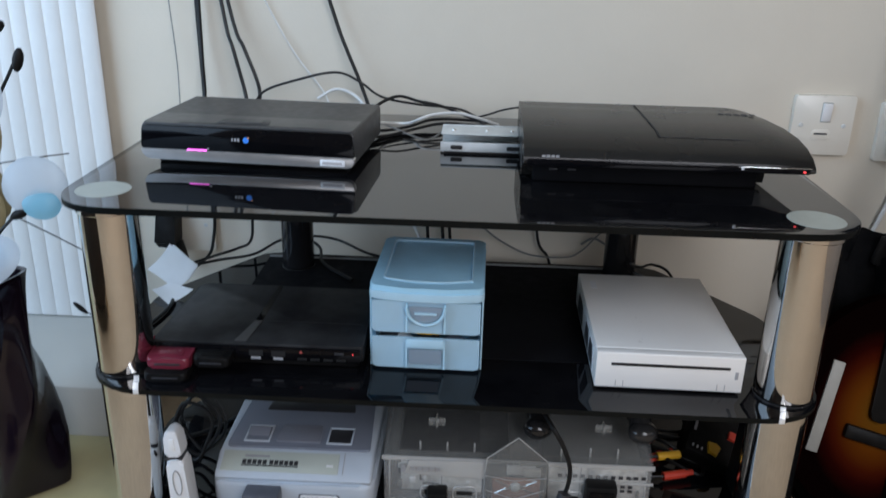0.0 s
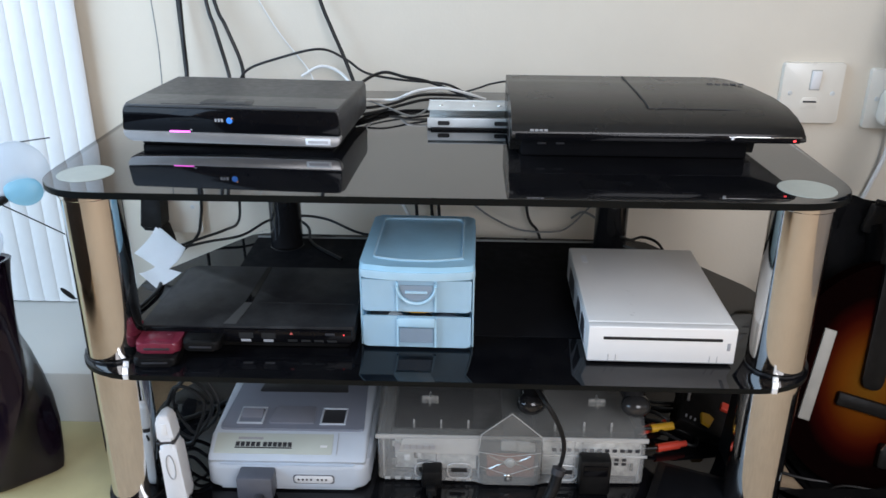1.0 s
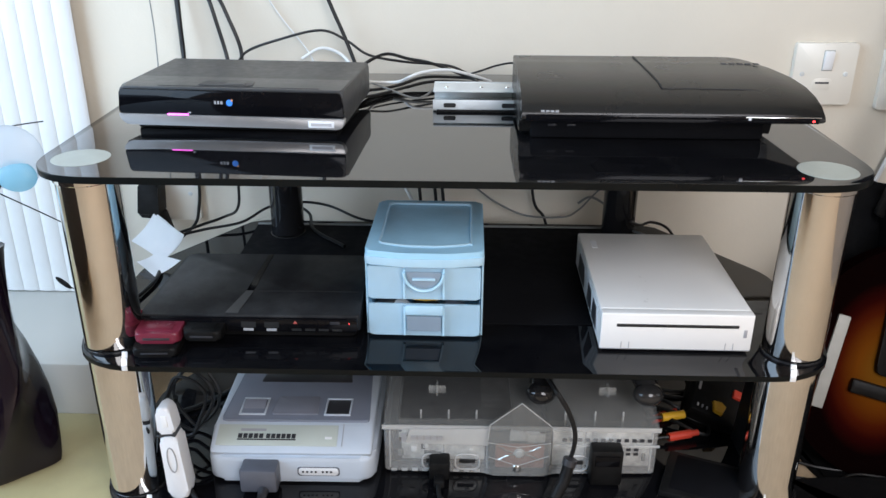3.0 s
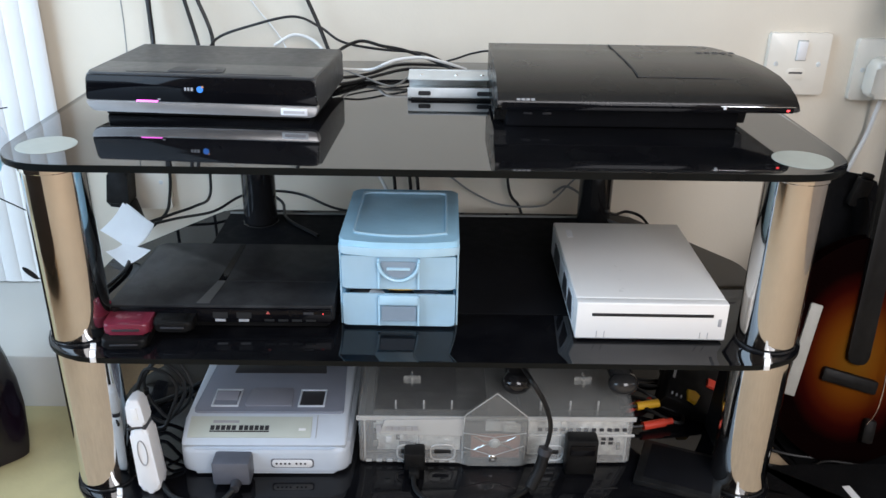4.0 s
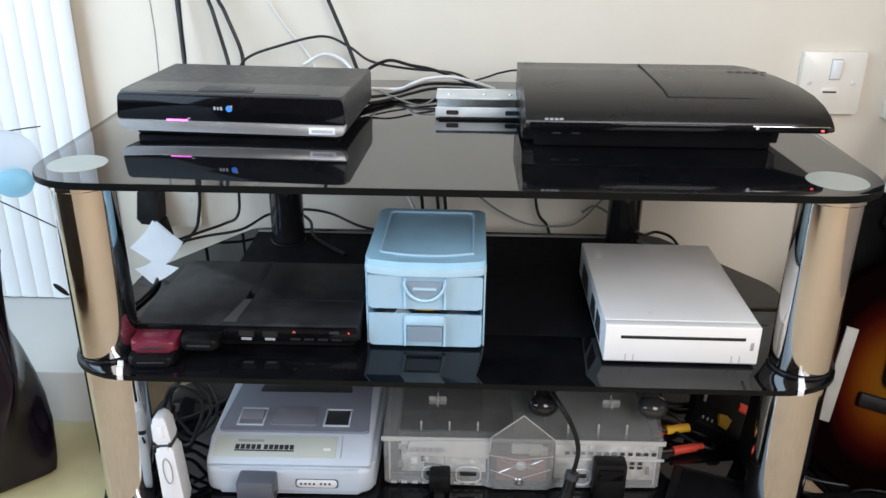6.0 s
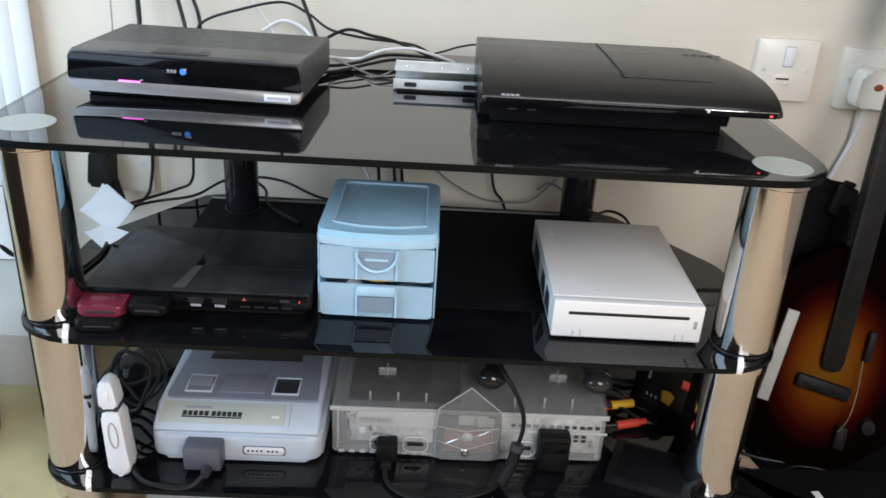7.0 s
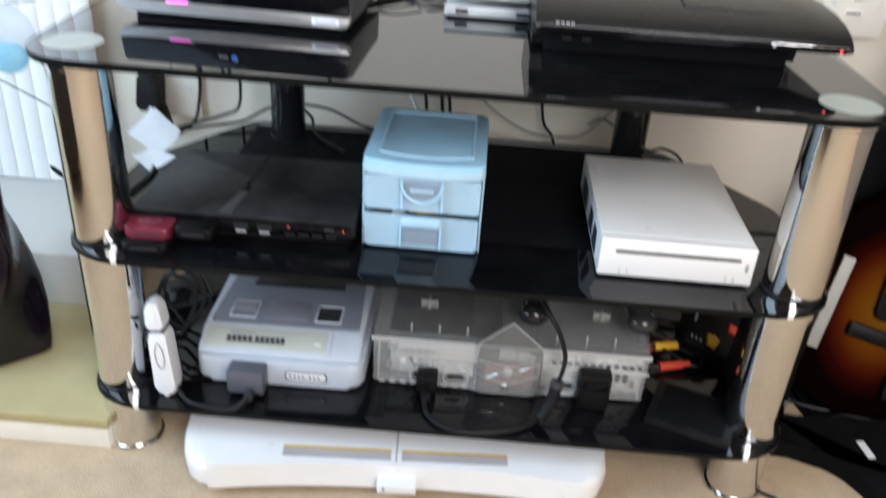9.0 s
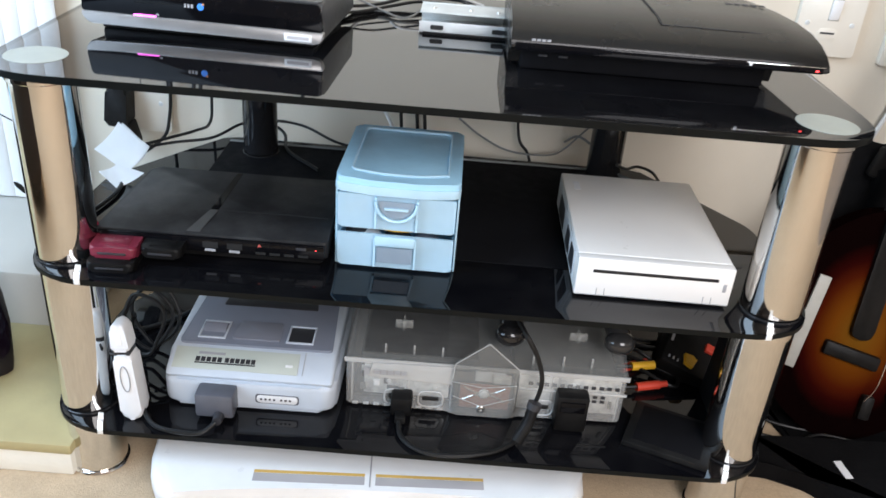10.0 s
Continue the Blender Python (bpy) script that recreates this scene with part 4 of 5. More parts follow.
on_slope(0.136, 0.144, 0.0090, 0.0120, WHITE_PLASTIC, "power_window")
part("seam", moved(box(0.1555, 0.1561, 0.0, 0.030, 0.0, 0.0010), Matrix.Translation((0, 0.0115, 0.0465)) @ pose(0, 0, 0, slope)), MARK_GREY, sn)
port = part("controller_port", extrude(rounded([(0.107, 0.0125, 0.004), (0.152, 0.0125, 0.004), (0.152, 0.0225, 0.004), (0.107, 0.0225, 0.004)], 4), 0.0030, 0.0060, "y", r=0.0008), SOFT_WHITE, sn, "white controller port")
part("port_surround", extrude(rounded([(0.1055, 0.0113, 0.004), (0.1535, 0.0113, 0.004), (0.1535, 0.0237, 0.004), (0.1055, 0.0237, 0.004)], 4), 0.0036, 0.0060, "y"), PLUG_GREY, sn)
for i in range(7):
    x = 0.112 + 0.0048 * i + (0.003 if i > 3 else 0)
    part("pin_hole", moved(lathe([(0, 0.0006), (0.0013, 0.0005), (0.0014, 0)], 10), Matrix.Translation((x, 0.0029, 0.0175)) @ pose(0, 0, 0, 90)), CHARCOAL, port)
part("foot", box(0.02, 0.18, 0.02, 0.21, 0.0, 0.0032), CHARCOAL, sn)
cp = thing("controller_plug", "slate grey controller plug in the cartridge console", "plug", (-0.126, 0.028, B + 0.003))
part("body", box(-0.021, 0.021, 0.0, 0.024, 0.002, 0.032, 0.003), PLUG_GREY, cp)
part("boot", moved(lathe([(0, -0.010), (0.005, -0.010), (0.006, 0.0), (0, 0.001)], 16), Matrix.Translation((0.006, -0.002, 0.007)) @ pose(0, 0, 0, -90)), CHARCOAL, cp)
cable([(-0.121, 0.015, 0.098), (-0.135, 0.003, 0.092), (-0.166, 0.003, 0.092), (-0.191, 0.014, 0.092), (-0.211, 0.04, 0.102), (-0.221, 0.06, 0.133), (-0.229, 0.08, 0.159)], 0.0027, CABLE_BLACK, "black controller lead on the bottom shelf")

coil = thing("coiled_lead", "coiled black lead beside the cartridge console", "cable", (-0.236, 0.155, B))
for i in range(3):
    pts = []
    for a in np.linspace(0, 2 * math.pi, 15):
        pts.append((0.004 * i - 0.004 + 0.026 * math.cos(a) + 0.004 * math.sin(3 * a + i), 0.014 * i - 0.02 + 0.010 * math.sin(a), 0.046 + (0.036 + 0.002 * i) * math.sin(a)))
    part("loop", tube(pts, 0.0023), CABLE_BLACK, coil)
part("tail", tube([(-0.02, 0.0, 0.046), (-0.03, 0.02, 0.01), (0.0, 0.05, 0.004), (0.03, 0.09, 0.004)], 0.003), CABLE_BLACK, coil)

rem = thing("white_pad", "white slim game controller standing against the post", "game controller", (-0.2125, 0.031, B), rx=-8, ry=-5)
rem.scale = (1.0, 1.0, 1.19)
part("shell", moved(extrude(rounded([(-0.0125, 0.0, 0.010), (0.0115, 0.0, 0.010), (0.010, 0.068, 0.006), (-0.010, 0.068, 0.006)], 6), -0.012, 0.012, "y", r=0.004, seg=3), pose(0, 0, 0, 4)), SOFT_WHITE, rem, "white lower shell")
part("neck", moved(extrude(rounded([(-0.0105, 0.071, 0.004), (0.0095, 0.071, 0.004), (0.007, 0.098, 0.006), (-0.008, 0.098, 0.006)], 6), -0.011, 0.010, "y", r=0.003, seg=3), pose(0, 0, 0, 4)), SOFT_WHITE, rem, "white upper shell")
part("band", moved(box(-0.009, 0.008, -0.010, 0.009, 0.067, 0.072), pose(0, 0, 0, 4)), CHARCOAL, rem)
oval = [(0.0048 * math.cos(a), -0.0128, 0.044 + 0.013 * math.sin(a)) for a in np.linspace(0, 2 * math.pi, 21)]
part("button_ring", moved(tube(oval, 0.0007, 5), pose(0, 0, 0, 4)), MARK_GREY, rem)
part("button", moved(box(-0.004, 0.003, -0.0118, -0.009, 0.078, 0.090, 0.001), pose(0, 0, 0, 4)), WHITE_PLASTIC, rem)
rem2 = thing("white_plug", "white plastic plug block beside the chrome post", "plug", (-0.243, 0.084, B))
part("block", box(-0.012, 0.010, -0.008, 0.010, 0.0, 0.068, 0.004), SOFT_WHITE, rem2)
cable([(-0.236, 0.038, 0.162), (-0.221, 0.036, 0.158), (-0.212, 0.055, 0.123), (-0.214, 0.06, 0.097), (-0.219, 0.081, 0.091)], 0.0026, CABLE_BLACK, "black strap looped round the white controller")

# clear console
xb = thing("clear_console", "clear plastic game console showing its steel insides on the bottom shelf", "game console", (0.010, 0.076, B), rz=0.4)
xb.scale = (1.012, 1.0, 1.0)
XW = 0.317
part("lower_shell", extrude(rounded([(0.002, 0.0, 0.004), (0.118, -0.003, 0.004), (0.124, -0.008, 0.003), (0.190, -0.008, 0.003), (0.196, -0.003, 0.004), (XW - 0.002, 0.0, 0.004), (XW, 0.25, 0.006), (0.0, 0.25, 0.006)], 4), 0.003, 0.064, r=0.002), CLEAR_SHELL, xb, "clear lower shell")
prof = [(0.0, 0.066), (0.062, 0.092), (0.240, 0.092), (0.250, 0.066)]
part("upper_shell", extrude(prof, 0.001, XW - 0.001, "x", r=0.002), CLEAR_LID, xb, "clear upper shell")
part("rim", box(0.0, XW, -0.0022, 0.0, 0.0615, 0.0675, 0.0006), CLEAR_RIM, xb, "clear rim")
part("rim", box(0.196, XW, -0.0024, 0.0, 0.0405, 0.0435, 0.0005), CLEAR_RIM, xb)
tray_out = rounded([(0.026, 0.0450, 0.002), (0.122, 0.0420, 0.002), (0.122, 0.0660, 0.002), (0.032, 0.0640, 0.002)], 3)
part("disc_tray", extrude(tray_out, -0.0050, -0.0005, "y", r=0.0006), CLEAR_RIM, xb, "clear disc tray front")
jewel = [(0.124, 0.006), (0.191, 0.006), (0.194, 0.056), (0.1935, 0.073), (0.157, 0.1055), (0.1225, 0.076), (0.1205, 0.056)]
part("centre_panel", extrude(jewel, -0.0110, -0.0060, "y", r=0.001), CLEAR_LID, xb, "clear centre panel with a peaked top")
edge = [(x, -0.0112, z) for x, z in jewel]
for a, b in zip(edge[2:], edge[3:]):
    part("panel_edge", tube([a, b], 0.0007, 5), CLEAR_RIM, xb)
for a, b in (((0.120, -0.0112, 0.052), (0.155, -0.0112, 0.046)), ((0.155, -0.0112, 0.046), (0.192, -0.0112, 0.052)), ((0.122, -0.0112, 0.032), (0.155, -0.0112, 0.020)), ((0.155, -0.0112, 0.020), (0.190, -0.0112, 0.034))):
    part("facet_edge", tube([a, b], 0.0004, 5), CLEAR_RIM, xb)
part("fan_hub", ball((0.157, -0.006, 0.034), 0.0065, 0.003, 0.0065), STEEL, xb)
part("copper_sheet", box(0.130, 0.186, -0.0052, 0.000, 0.012, 0.044, 0.002), COPPER, xb, "reddish copper shielding")
for dx, dz in ((-0.024, 0.009), (0.024, 0.009), (-0.024, -0.010), (0.024, -0.010)):
    part("spoke", tube([(0.157, -0.0062, 0.034), (0.157 + dx * 0.5, -0.0064, 0.034 + dz * 0.3), (0.157 + dx, -0.0060, 0.034 + dz)], 0.0011, 6), BRIGHT, xb, "bright spoke")
part("white_block", box(0.146, 0.162, -0.0054, 0.000, 0.050, 0.064, 0.001), SOFT_WHITE, xb)
part("white_block", box(0.166, 0.186, -0.0054, 0.000, 0.048, 0.058, 0.001), PALE_STEEL, xb)
part("spring", ball((0.155, -0.007, 0.013), 0.006, 0.003, 0.006), BRIGHT, xb)
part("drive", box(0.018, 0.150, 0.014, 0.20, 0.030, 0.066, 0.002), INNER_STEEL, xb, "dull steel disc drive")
part("drive_plate", box(0.022, 0.118, 0.004, 0.008, 0.016, 0.056, 0.001), PALE_STEEL, xb)
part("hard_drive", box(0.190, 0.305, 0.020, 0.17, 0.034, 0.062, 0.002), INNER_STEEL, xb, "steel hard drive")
part("front_shield", box(0.196, 0.310, 0.004, 0.007, 0.010, 0.060, 0.001), PALE_STEEL, xb)
part("circuit_board", box(0.010, 0.306, 0.010, 0.24, 0.008, 0.010), BOARD, xb, "dusty circuit board")
bits = random.Random(5)
for i in range(34):
    x, z = 0.014 + 0.286 * bits.random(), 0.012 + 0.046 * bits.random()
    if 0.116 < x < 0.196:
        continue
    w, h = 0.003 + 0.012 * bits.random(), 0.002 + 0.008 * bits.random()
    part("inner_bracket", box(x, min(x + w, 0.306), 0.0015, 0.0038, z, z + h, 0.0004), bits.choice((PALE_STEEL, SOFT_WHITE, INNER_STEEL, BOARD)), xb)
for x in (0.008, 0.070, 0.120, 0.192, 0.232, 0.308):
    part("inner_rib", box(x, x + 0.0014, 0.0008, 0.012, 0.006, 0.060), CLEAR_RIM, xb)
part("ribbon", box(0.158, 0.180, 0.000, 0.004, 0.046, 0.064, 0.001), SOFT_WHITE, xb)
for i in range(12):
    part("vent_hole", box(0.206 + 0.0088 * i, 0.211 + 0.0088 * i, -0.0012, 0.0, 0.0475, 0.0515), CHARCOAL, xb)
for r in range(2):
    for i in range(4):
        part("vent_hole", box(0.262 + 0.0088 * i, 0.267 + 0.0088 * i, -0.0012, 0.0, 0.0290 + 0.006 * r, 0.0325 + 0.006 * r), CHARCOAL, xb)
for x, y in ((0.044, 0.016), (0.076, 0.016), (0.108, 0.016), (0.210, 0.016), (0.244, 0.016), (0.276, 0.016)):
    part("pillar", moved(lathe([(0, 0.090), (0.0012, 0.089), (0.0016, 0.066), (0, 0.066)], 10), Matrix.Translation((x, y, -0.012))), CLEAR_RIM, xb)
for x in (0.062, 0.262):
    part("boss", merge(box(x - 0.010, x + 0.010, 0.046, 0.048, 0.080, 0.090), box(x - 0.001, x + 0.001, 0.040, 0.054, 0.080, 0.092)), CLEAR_SHELL, xb)
for i in range(7):
    part("lid_rib", box(0.004, 0.050 - 0.004 * i, 0.066 + 0.0085 * i, 0.0705 + 0.0085 * i, 0.0915, 0.0950, 0.0006), CLEAR_RIM, xb)
for x in (0.060, 0.098, 0.222, 0.252):
    rim = [(px, -0.0035, pz) for px, pz in rounded([(x - 0.014, 0.008, 0.009), (x + 0.014, 0.008, 0.009), (x + 0.014, 0.029, 0.009), (x - 0.014, 0.029, 0.009)], 5)]
    part("controller_port", tube(rim + [rim[0]], 0.0012, 6), CLEAR_RIM, xb, "clear controller port rim")
    part("port_slot", box(x - 0.0095, x + 0.0095, -0.0030, -0.0012, 0.0160, 0.0218, 0.0008), SEAM, xb)
for i in range(5):
    part("logo_bar", box(0.034 + 0.0075 * i, 0.0395 + 0.0075 * i, -0.0056, -0.0046, 0.0500, 0.0560), MARK_GREY, xb)
part("logo_frame", box(0.0225, 0.0285, -0.0056, -0.0040, 0.0480, 0.0580), MARK_GREY, xb)
for i in range(9):
    part("front_tooth", box(0.010 + 0.012 * i, 0.0165 + 0.012 * i, -0.0030, -0.0008, 0.0040, 0.0065), CLEAR_RIM, xb)
part("foot", box(0.02, 0.297, 0.02, 0.23, 0.0, 0.0032), CHARCOAL, xb)

xp = thing("controller_plug", "black controller plug in the clear console", "plug", (0.077, 0.054, B + 0.004))
part("body", box(-0.012, 0.012, 0.0, 0.022, 0.002, 0.026, 0.003), MATT_BLACK, xp)
part("boot", box(-0.006, 0.006, -0.012, 0.002, 0.0, 0.010, 0.002), MATT_BLACK, xp)
dg = thing("memory_unit", "black plug-in unit in the clear console's port", "memory unit", (0.268, 0.055, B))
part("body", box(-0.018, 0.018, 0.0, 0.020, 0.002, 0.050, 0.003), MATT_BLACK, dg)
part("ridge", box(-0.014, 0.014, -0.0015, 0.001, 0.030, 0.044, 0.001), GLOSS_BLACK, dg)
cable([(0.196, 0.085, 0.219), (0.206, 0.06, 0.213), (0.219, 0.055, 0.192), (0.228, 0.052, 0.166), (0.227, 0.05, 0.143), (0.22, 0.046, 0.123)], 0.0027, CABLE_BLACK, "black controller lead hanging in front of the clear console")
br = thing("breakaway_connector", "thick black in-line connector on the controller lead", "connector", (0.217, 0.033, 0.116))
part("barrel", tube([(0.0055, 0.008, 0.018), (0.0, 0.0, 0.0), (-0.010, -0.008, -0.0185)], 0.0068, 14), MATT_BLACK, br)
part("collar", tube([(0.0065, 0.009, 0.022), (0.0045, 0.007, 0.015)], 0.0080, 14), CHARCOAL, br)
cable([(0.207, 0.032, 0.094), (0.198, 0.021, 0.093), (0.178, 0.009, 0.092), (0.148, 0.001, 0.092), (0.12, -0.001, 0.092), (0.095, 0.007, 0.092), (0.079, 0.025, 0.093), (0.076, 0.046, 0.097)], 0.0028, CABLE_BLACK, "black controller lead looping on the bottom shelf")

pad = thing("game_pad", "glossy black game controller resting on the clear console", "game controller", (0.253, 0.129, B + 0.0935))
part("body", ball((0, 0.045, 0.020), 0.070, 0.040, 0.018, 28, 16), GLOSS_BLACK, pad)
for s in (-1, 1):
    part("grip", tube([(0.052 * s, 0.040, 0.022), (0.058 * s, 0.005, 0.022), (0.060 * s, -0.025, 0.017), (0.061 * s, -0.038, 0.011)], 0.019, 16, 0.011), COLLAR, pad)
    part("grip_end", ball((0.061 * s, -0.038, 0.011), 0.0175, 0.0150, 0.0135), COLLAR, pad)

# tangle at the end of the bottom shelf
bx = thing("black_box", "dark grey flat box on the bottom shelf", "box", (0.389, 0.066, B), rz=-22)
part("case", box(-0.050, 0.045, -0.045, 0.035, 0.0, 0.008, 0.002), MATT_BLACK, bx)
part("lid_panel", box(-0.040, 0.035, -0.037, 0.028, 0.0075, 0.0088, 0.0005), MAT_BLACK, bx)
def av_plug(label, at, rz, colour):
    p = thing("av_plug", label, "plug", at, rz=rz, group="loose AV plugs")
    part("barrel", tube([(0, 0, 0.006), (0.030, 0, 0.007)], 0.0055, 14), colour, p)
    part("sleeve", tube([(0.029, 0, 0.007), (0.040, 0, 0.0075)], 0.0040, 12), colour, p)
    part("tail", tube([(0.0, 0, 0.006), (-0.02, 0.005, 0.005), (-0.06, 0.03, 0.003)], 0.0024), CABLE_BLACK, p)
av_plug("yellow AV plug among the black leads", (0.357, 0.174, 0.097), 12, YELLOW)
av_plug("red AV plug among the black leads", (0.359, 0.142, 0.090), 14, RED)
av_plug("red AV plug among the black leads", (0.347, 0.180, 0.088), 30, RED)
gun = thing("remote_unit", "black control box with yellow and red buttons", "control box", (0.421, 0.195, B - 0.003), rx=24, ry=20, rz=-14)
part("case", box(-0.036, 0.040, -0.020, 0.060, 0.006, 0.040, 0.004), MATT_BLACK, gun)
part("yellow_button", extrude([(-0.008, -0.012), (0.003, -0.014), (0.006, -0.001), (-0.001, 0.003), (-0.011, 0.001)], 0.039, 0.046, r=0.001), YELLOW, gun)
part("red_button", box(0.012, 0.026, 0.020, 0.032, 0.036, 0.045, 0.002), RED, gun)
for i in range(3):
    part("small_button", box(-0.029 + 0.006 * i, -0.027 + 0.006 * i, -0.013, -0.009, 0.039, 0.0418, 0.0004), MARK_GREY, gun)
part("stripe", box(-0.032, -0.029, 0.012, 0.044, 0.039, 0.0415), MARK_GREY, gun)
part("base", box(-0.034, 0.040, -0.010, 0.060, -0.012, 0.007, 0.002), MATT_BLACK, gun)
wb = thing("wooden_knob", "turned light wood disc behind the control box", "wooden disc", (0.448, 0.276, B))
part("disc", moved(lathe([(0, 0), (0.026, 0), (0.028, 0.006), (0.026, 0.012), (0, 0.012)], 28), Matrix.Translation((0, 0, 0.028)) @ pose(0, 0, 0, 90)), WOOD, wb)
flap = thing("thin_board", "thin black board standing beside the chrome post", "board", (0.443, 0.094, B), ry=4)
part("board", box(-0.003, 0.003, -0.03, 0.06, 0.0, 0.15, 0.001), MATT_BLACK, flap)
for i in range(6):
    r = random.Random(i)
    cable([(0.34 + 0.02 * r.random(), 0.20 + 0.03 * i * 0.6, 0.0905), (0.37, 0.17 + 0.02 * i, 0.094 + 0.01 * r.random()), (0.40 + 0.02 * r.random(), 0.15 + 0.025 * i, 0.092 + 0.012 * r.random()), (0.42, 0.20 + 0.02 * i, 0.0915)], 0.0026, CABLE_BLACK, "tangled black lead on the bottom shelf", group="tangled leads on the bottom shelf")

# ---- on the floor ----
bb = thing("balance_board", "white plastic balance board lying on the carpet under the stand", "balance board", (0.052, -0.031, 0), rz=3.0)
bb.scale = (0.99, 1.0, 0.95)
out = []
for i in range(41):
    u = -1 + 2 * i / 40
    x = 0.240 * math.copysign(abs(u) ** 0.9, u)
    y = 0.013 - 0.013 * min(1.0, (abs(u) / 0.82) ** 2.2)
    if abs(u) > 0.86:
        k = (abs(u) - 0.86) / 0.14
        y += 0.030 * k ** 2.6
    out.append((x, y))
out = out + [(0.242, 0.055), (0.243, 0.10), (0.243, 0.24), (0.24, 0.285), (0.15, 0.30), (-0.15, 0.30), (-0.24, 0.285), (-0.247, 0.24), (-0.247, 0.10), (-0.246, 0.055)]
part("deck", extrude(out, 0.016, 0.052, r=0.010, seg=4), WHITE_PLASTIC, bb, "white plastic deck with rounded ends")
part("underside", moved(extrude(out, 0.006, 0.017, r=0.003), Matrix.Translation((0, 0.012, 0)) @ Matrix.Diagonal((0.97, 0.93, 1, 1))), MARK_GREY, bb, "grey underside")
for x in (-0.19, 0.19):
    for y in (0.05, 0.25):
        part("foot", lathe([(0, 0), (0.018, 0), (0.02, 0.004), (0.018, 0.008), (0, 0.008)], 20, (x, y, 0)), CHARCOAL, bb)
part("centre_seam", box(-0.0008, 0.0008, 0.018, 0.29, 0.0518, 0.0525), MARK_GREY, bb)
for x0, x1 in ((-0.128, -0.006), (0.006, 0.126)):
    part("label_strip", box(x0, x1, 0.0205, 0.033, 0.0518, 0.0523), LABEL_GREY, bb, "grey printed strip")
    part("label_line", box(x0, x1, 0.0335, 0.0375, 0.0518, 0.0524), LABEL_GOLD, bb, "gold printed line")
part("power_button", extrude(rounded([(-0.020, -0.002, 0.002), (0.024, -0.002, 0.002), (0.024, 0.014, 0.002), (-0.020, 0.014, 0.002)], 3), 0.0225, 0.036, r=0.001), SOFT_WHITE, bb)
part("button_mark", box(-0.014, -0.011, -0.0030, -0.0018, 0.0265, 0.0325), MARK_GREY, bb)

# leads and dark clutter on the carpet
fl = "leads on the carpet"
cable([(0.508, 0.318, 0.004), (0.555, 0.328, 0.004), (0.58, 0.288, 0.004), (0.553, 0.252, 0.004), (0.527, 0.257, 0.004)], 0.0020, CABLE_BLACK, "thin black lead looped on the carpet", group=fl)
cable([(0.495, 0.207, 0.006), (0.537, 0.222, 0.006), (0.587, 0.203, 0.006), (0.638, 0.198, 0.006), (0.711, 0.218, 0.006)], 0.0024, CABLE_BLACK, "thick black lead on the carpet", group=fl)
cable([(0.495, 0.177, 0.005), (0.546, 0.183, 0.005), (0.587, 0.173, 0.005), (0.628, 0.188, 0.008), (0.689, 0.178, 0.005)], 0.0022, CABLE_BLACK, "thick black lead on the carpet", group=fl)
cable([(0.545, 0.148, 0.006), (0.56, 0.118, 0.005), (0.584, 0.089, 0.005), (0.624, 0.05, 0.005), (0.703, 0.021, 0.005)], 0.0022, CABLE_BLACK, "black lead trailing over the carpet", group=fl)
cable([(0.509, 0.348, 0.004), (0.54, 0.359, 0.006), (0.571, 0.338, 0.004), (0.564, 0.298, 0.004), (0.538, 0.288, 0.004), (0.508, 0.298, 0.004)], 0.0018, CABLE_BLACK, "thin black lead looped on the carpet", group=fl)
cable([(0.472, 0.04, 0.004), (0.502, 0.021, 0.004), (0.521, -0.018, 0.004), (0.53, -0.066, 0.004)], 0.0022, CABLE_BLACK, "black lead trailing over the carpet", group=fl)
case = thing("floor_case", "black moulded case with a white label lying on the carpet", "case", (0.602, 0.108, 0))
outline = rounded([(-0.125, -0.004, 0.01), (-0.072, 0.000, 0.03), (-0.027, -0.018, 0.03), (0.003, -0.058, 0.04), (0.018, -0.110, 0.02), (0.26, -0.140, 0.04), (0.26, 0.060, 0.04), (-0.060, 0.052, 0.04), (-0.125, 0.040, 0.01)], 6)
bm = extrude(outline, 0.0, 0.024, r=0.003)
bmesh.ops.triangulate(bm, faces=[f for f in bm.faces if len(f.verts) > 4])
part("shell", bm, BAG, case, "matt black shell")
part("label", moved(box(-0.005, 0.005, -0.015, 0.015, 0.0243, 0.0250), Matrix.Translation((0.018, -0.004, 0)) @ pose(0, 0, 0, 0, 0, 8)), SOFT_WHITE, case, "creased white label")

# thin sheet added to blacken the carpet below the guitar
solo("black_sheet", extrude(rounded([(0.585, 0.168, 0.02), (0.90, 0.168, 0.03), (0.92, 0.330, 0.03), (0.600, 0.330, 0.05), (0.560, 0.240, 0.05)], 6), 0.0005, 0.0038, r=0.001), BAG, "thin black sheet added to darken the carpet under the guitar", "cloth")

# ---- beside the stand: guitar and bag ----
gt = thing("toy_guitar", "sunburst guitar-shaped game controller leaning against the wall", "guitar controller", (0.634, 0.188, 0.004), rx=-17, ry=5, rz=-10)
gt.scale = (0.857, 1.0, 0.965)


def guitar_outline():
    pts = []
    for a in np.linspace(0, 2 * math.pi, 64, endpoint=False):
        s, c = math.sin(a), math.cos(a)
        w = 0.140 - 0.020 * max(0.0, s) + 0.012 * math.cos(2 * a)
        waist = 1 - 0.10 * math.exp(-((s - 0.25) / 0.28) ** 2)
        pts.append((w * waist * c, 0.160 + 0.160 * s))
    return pts


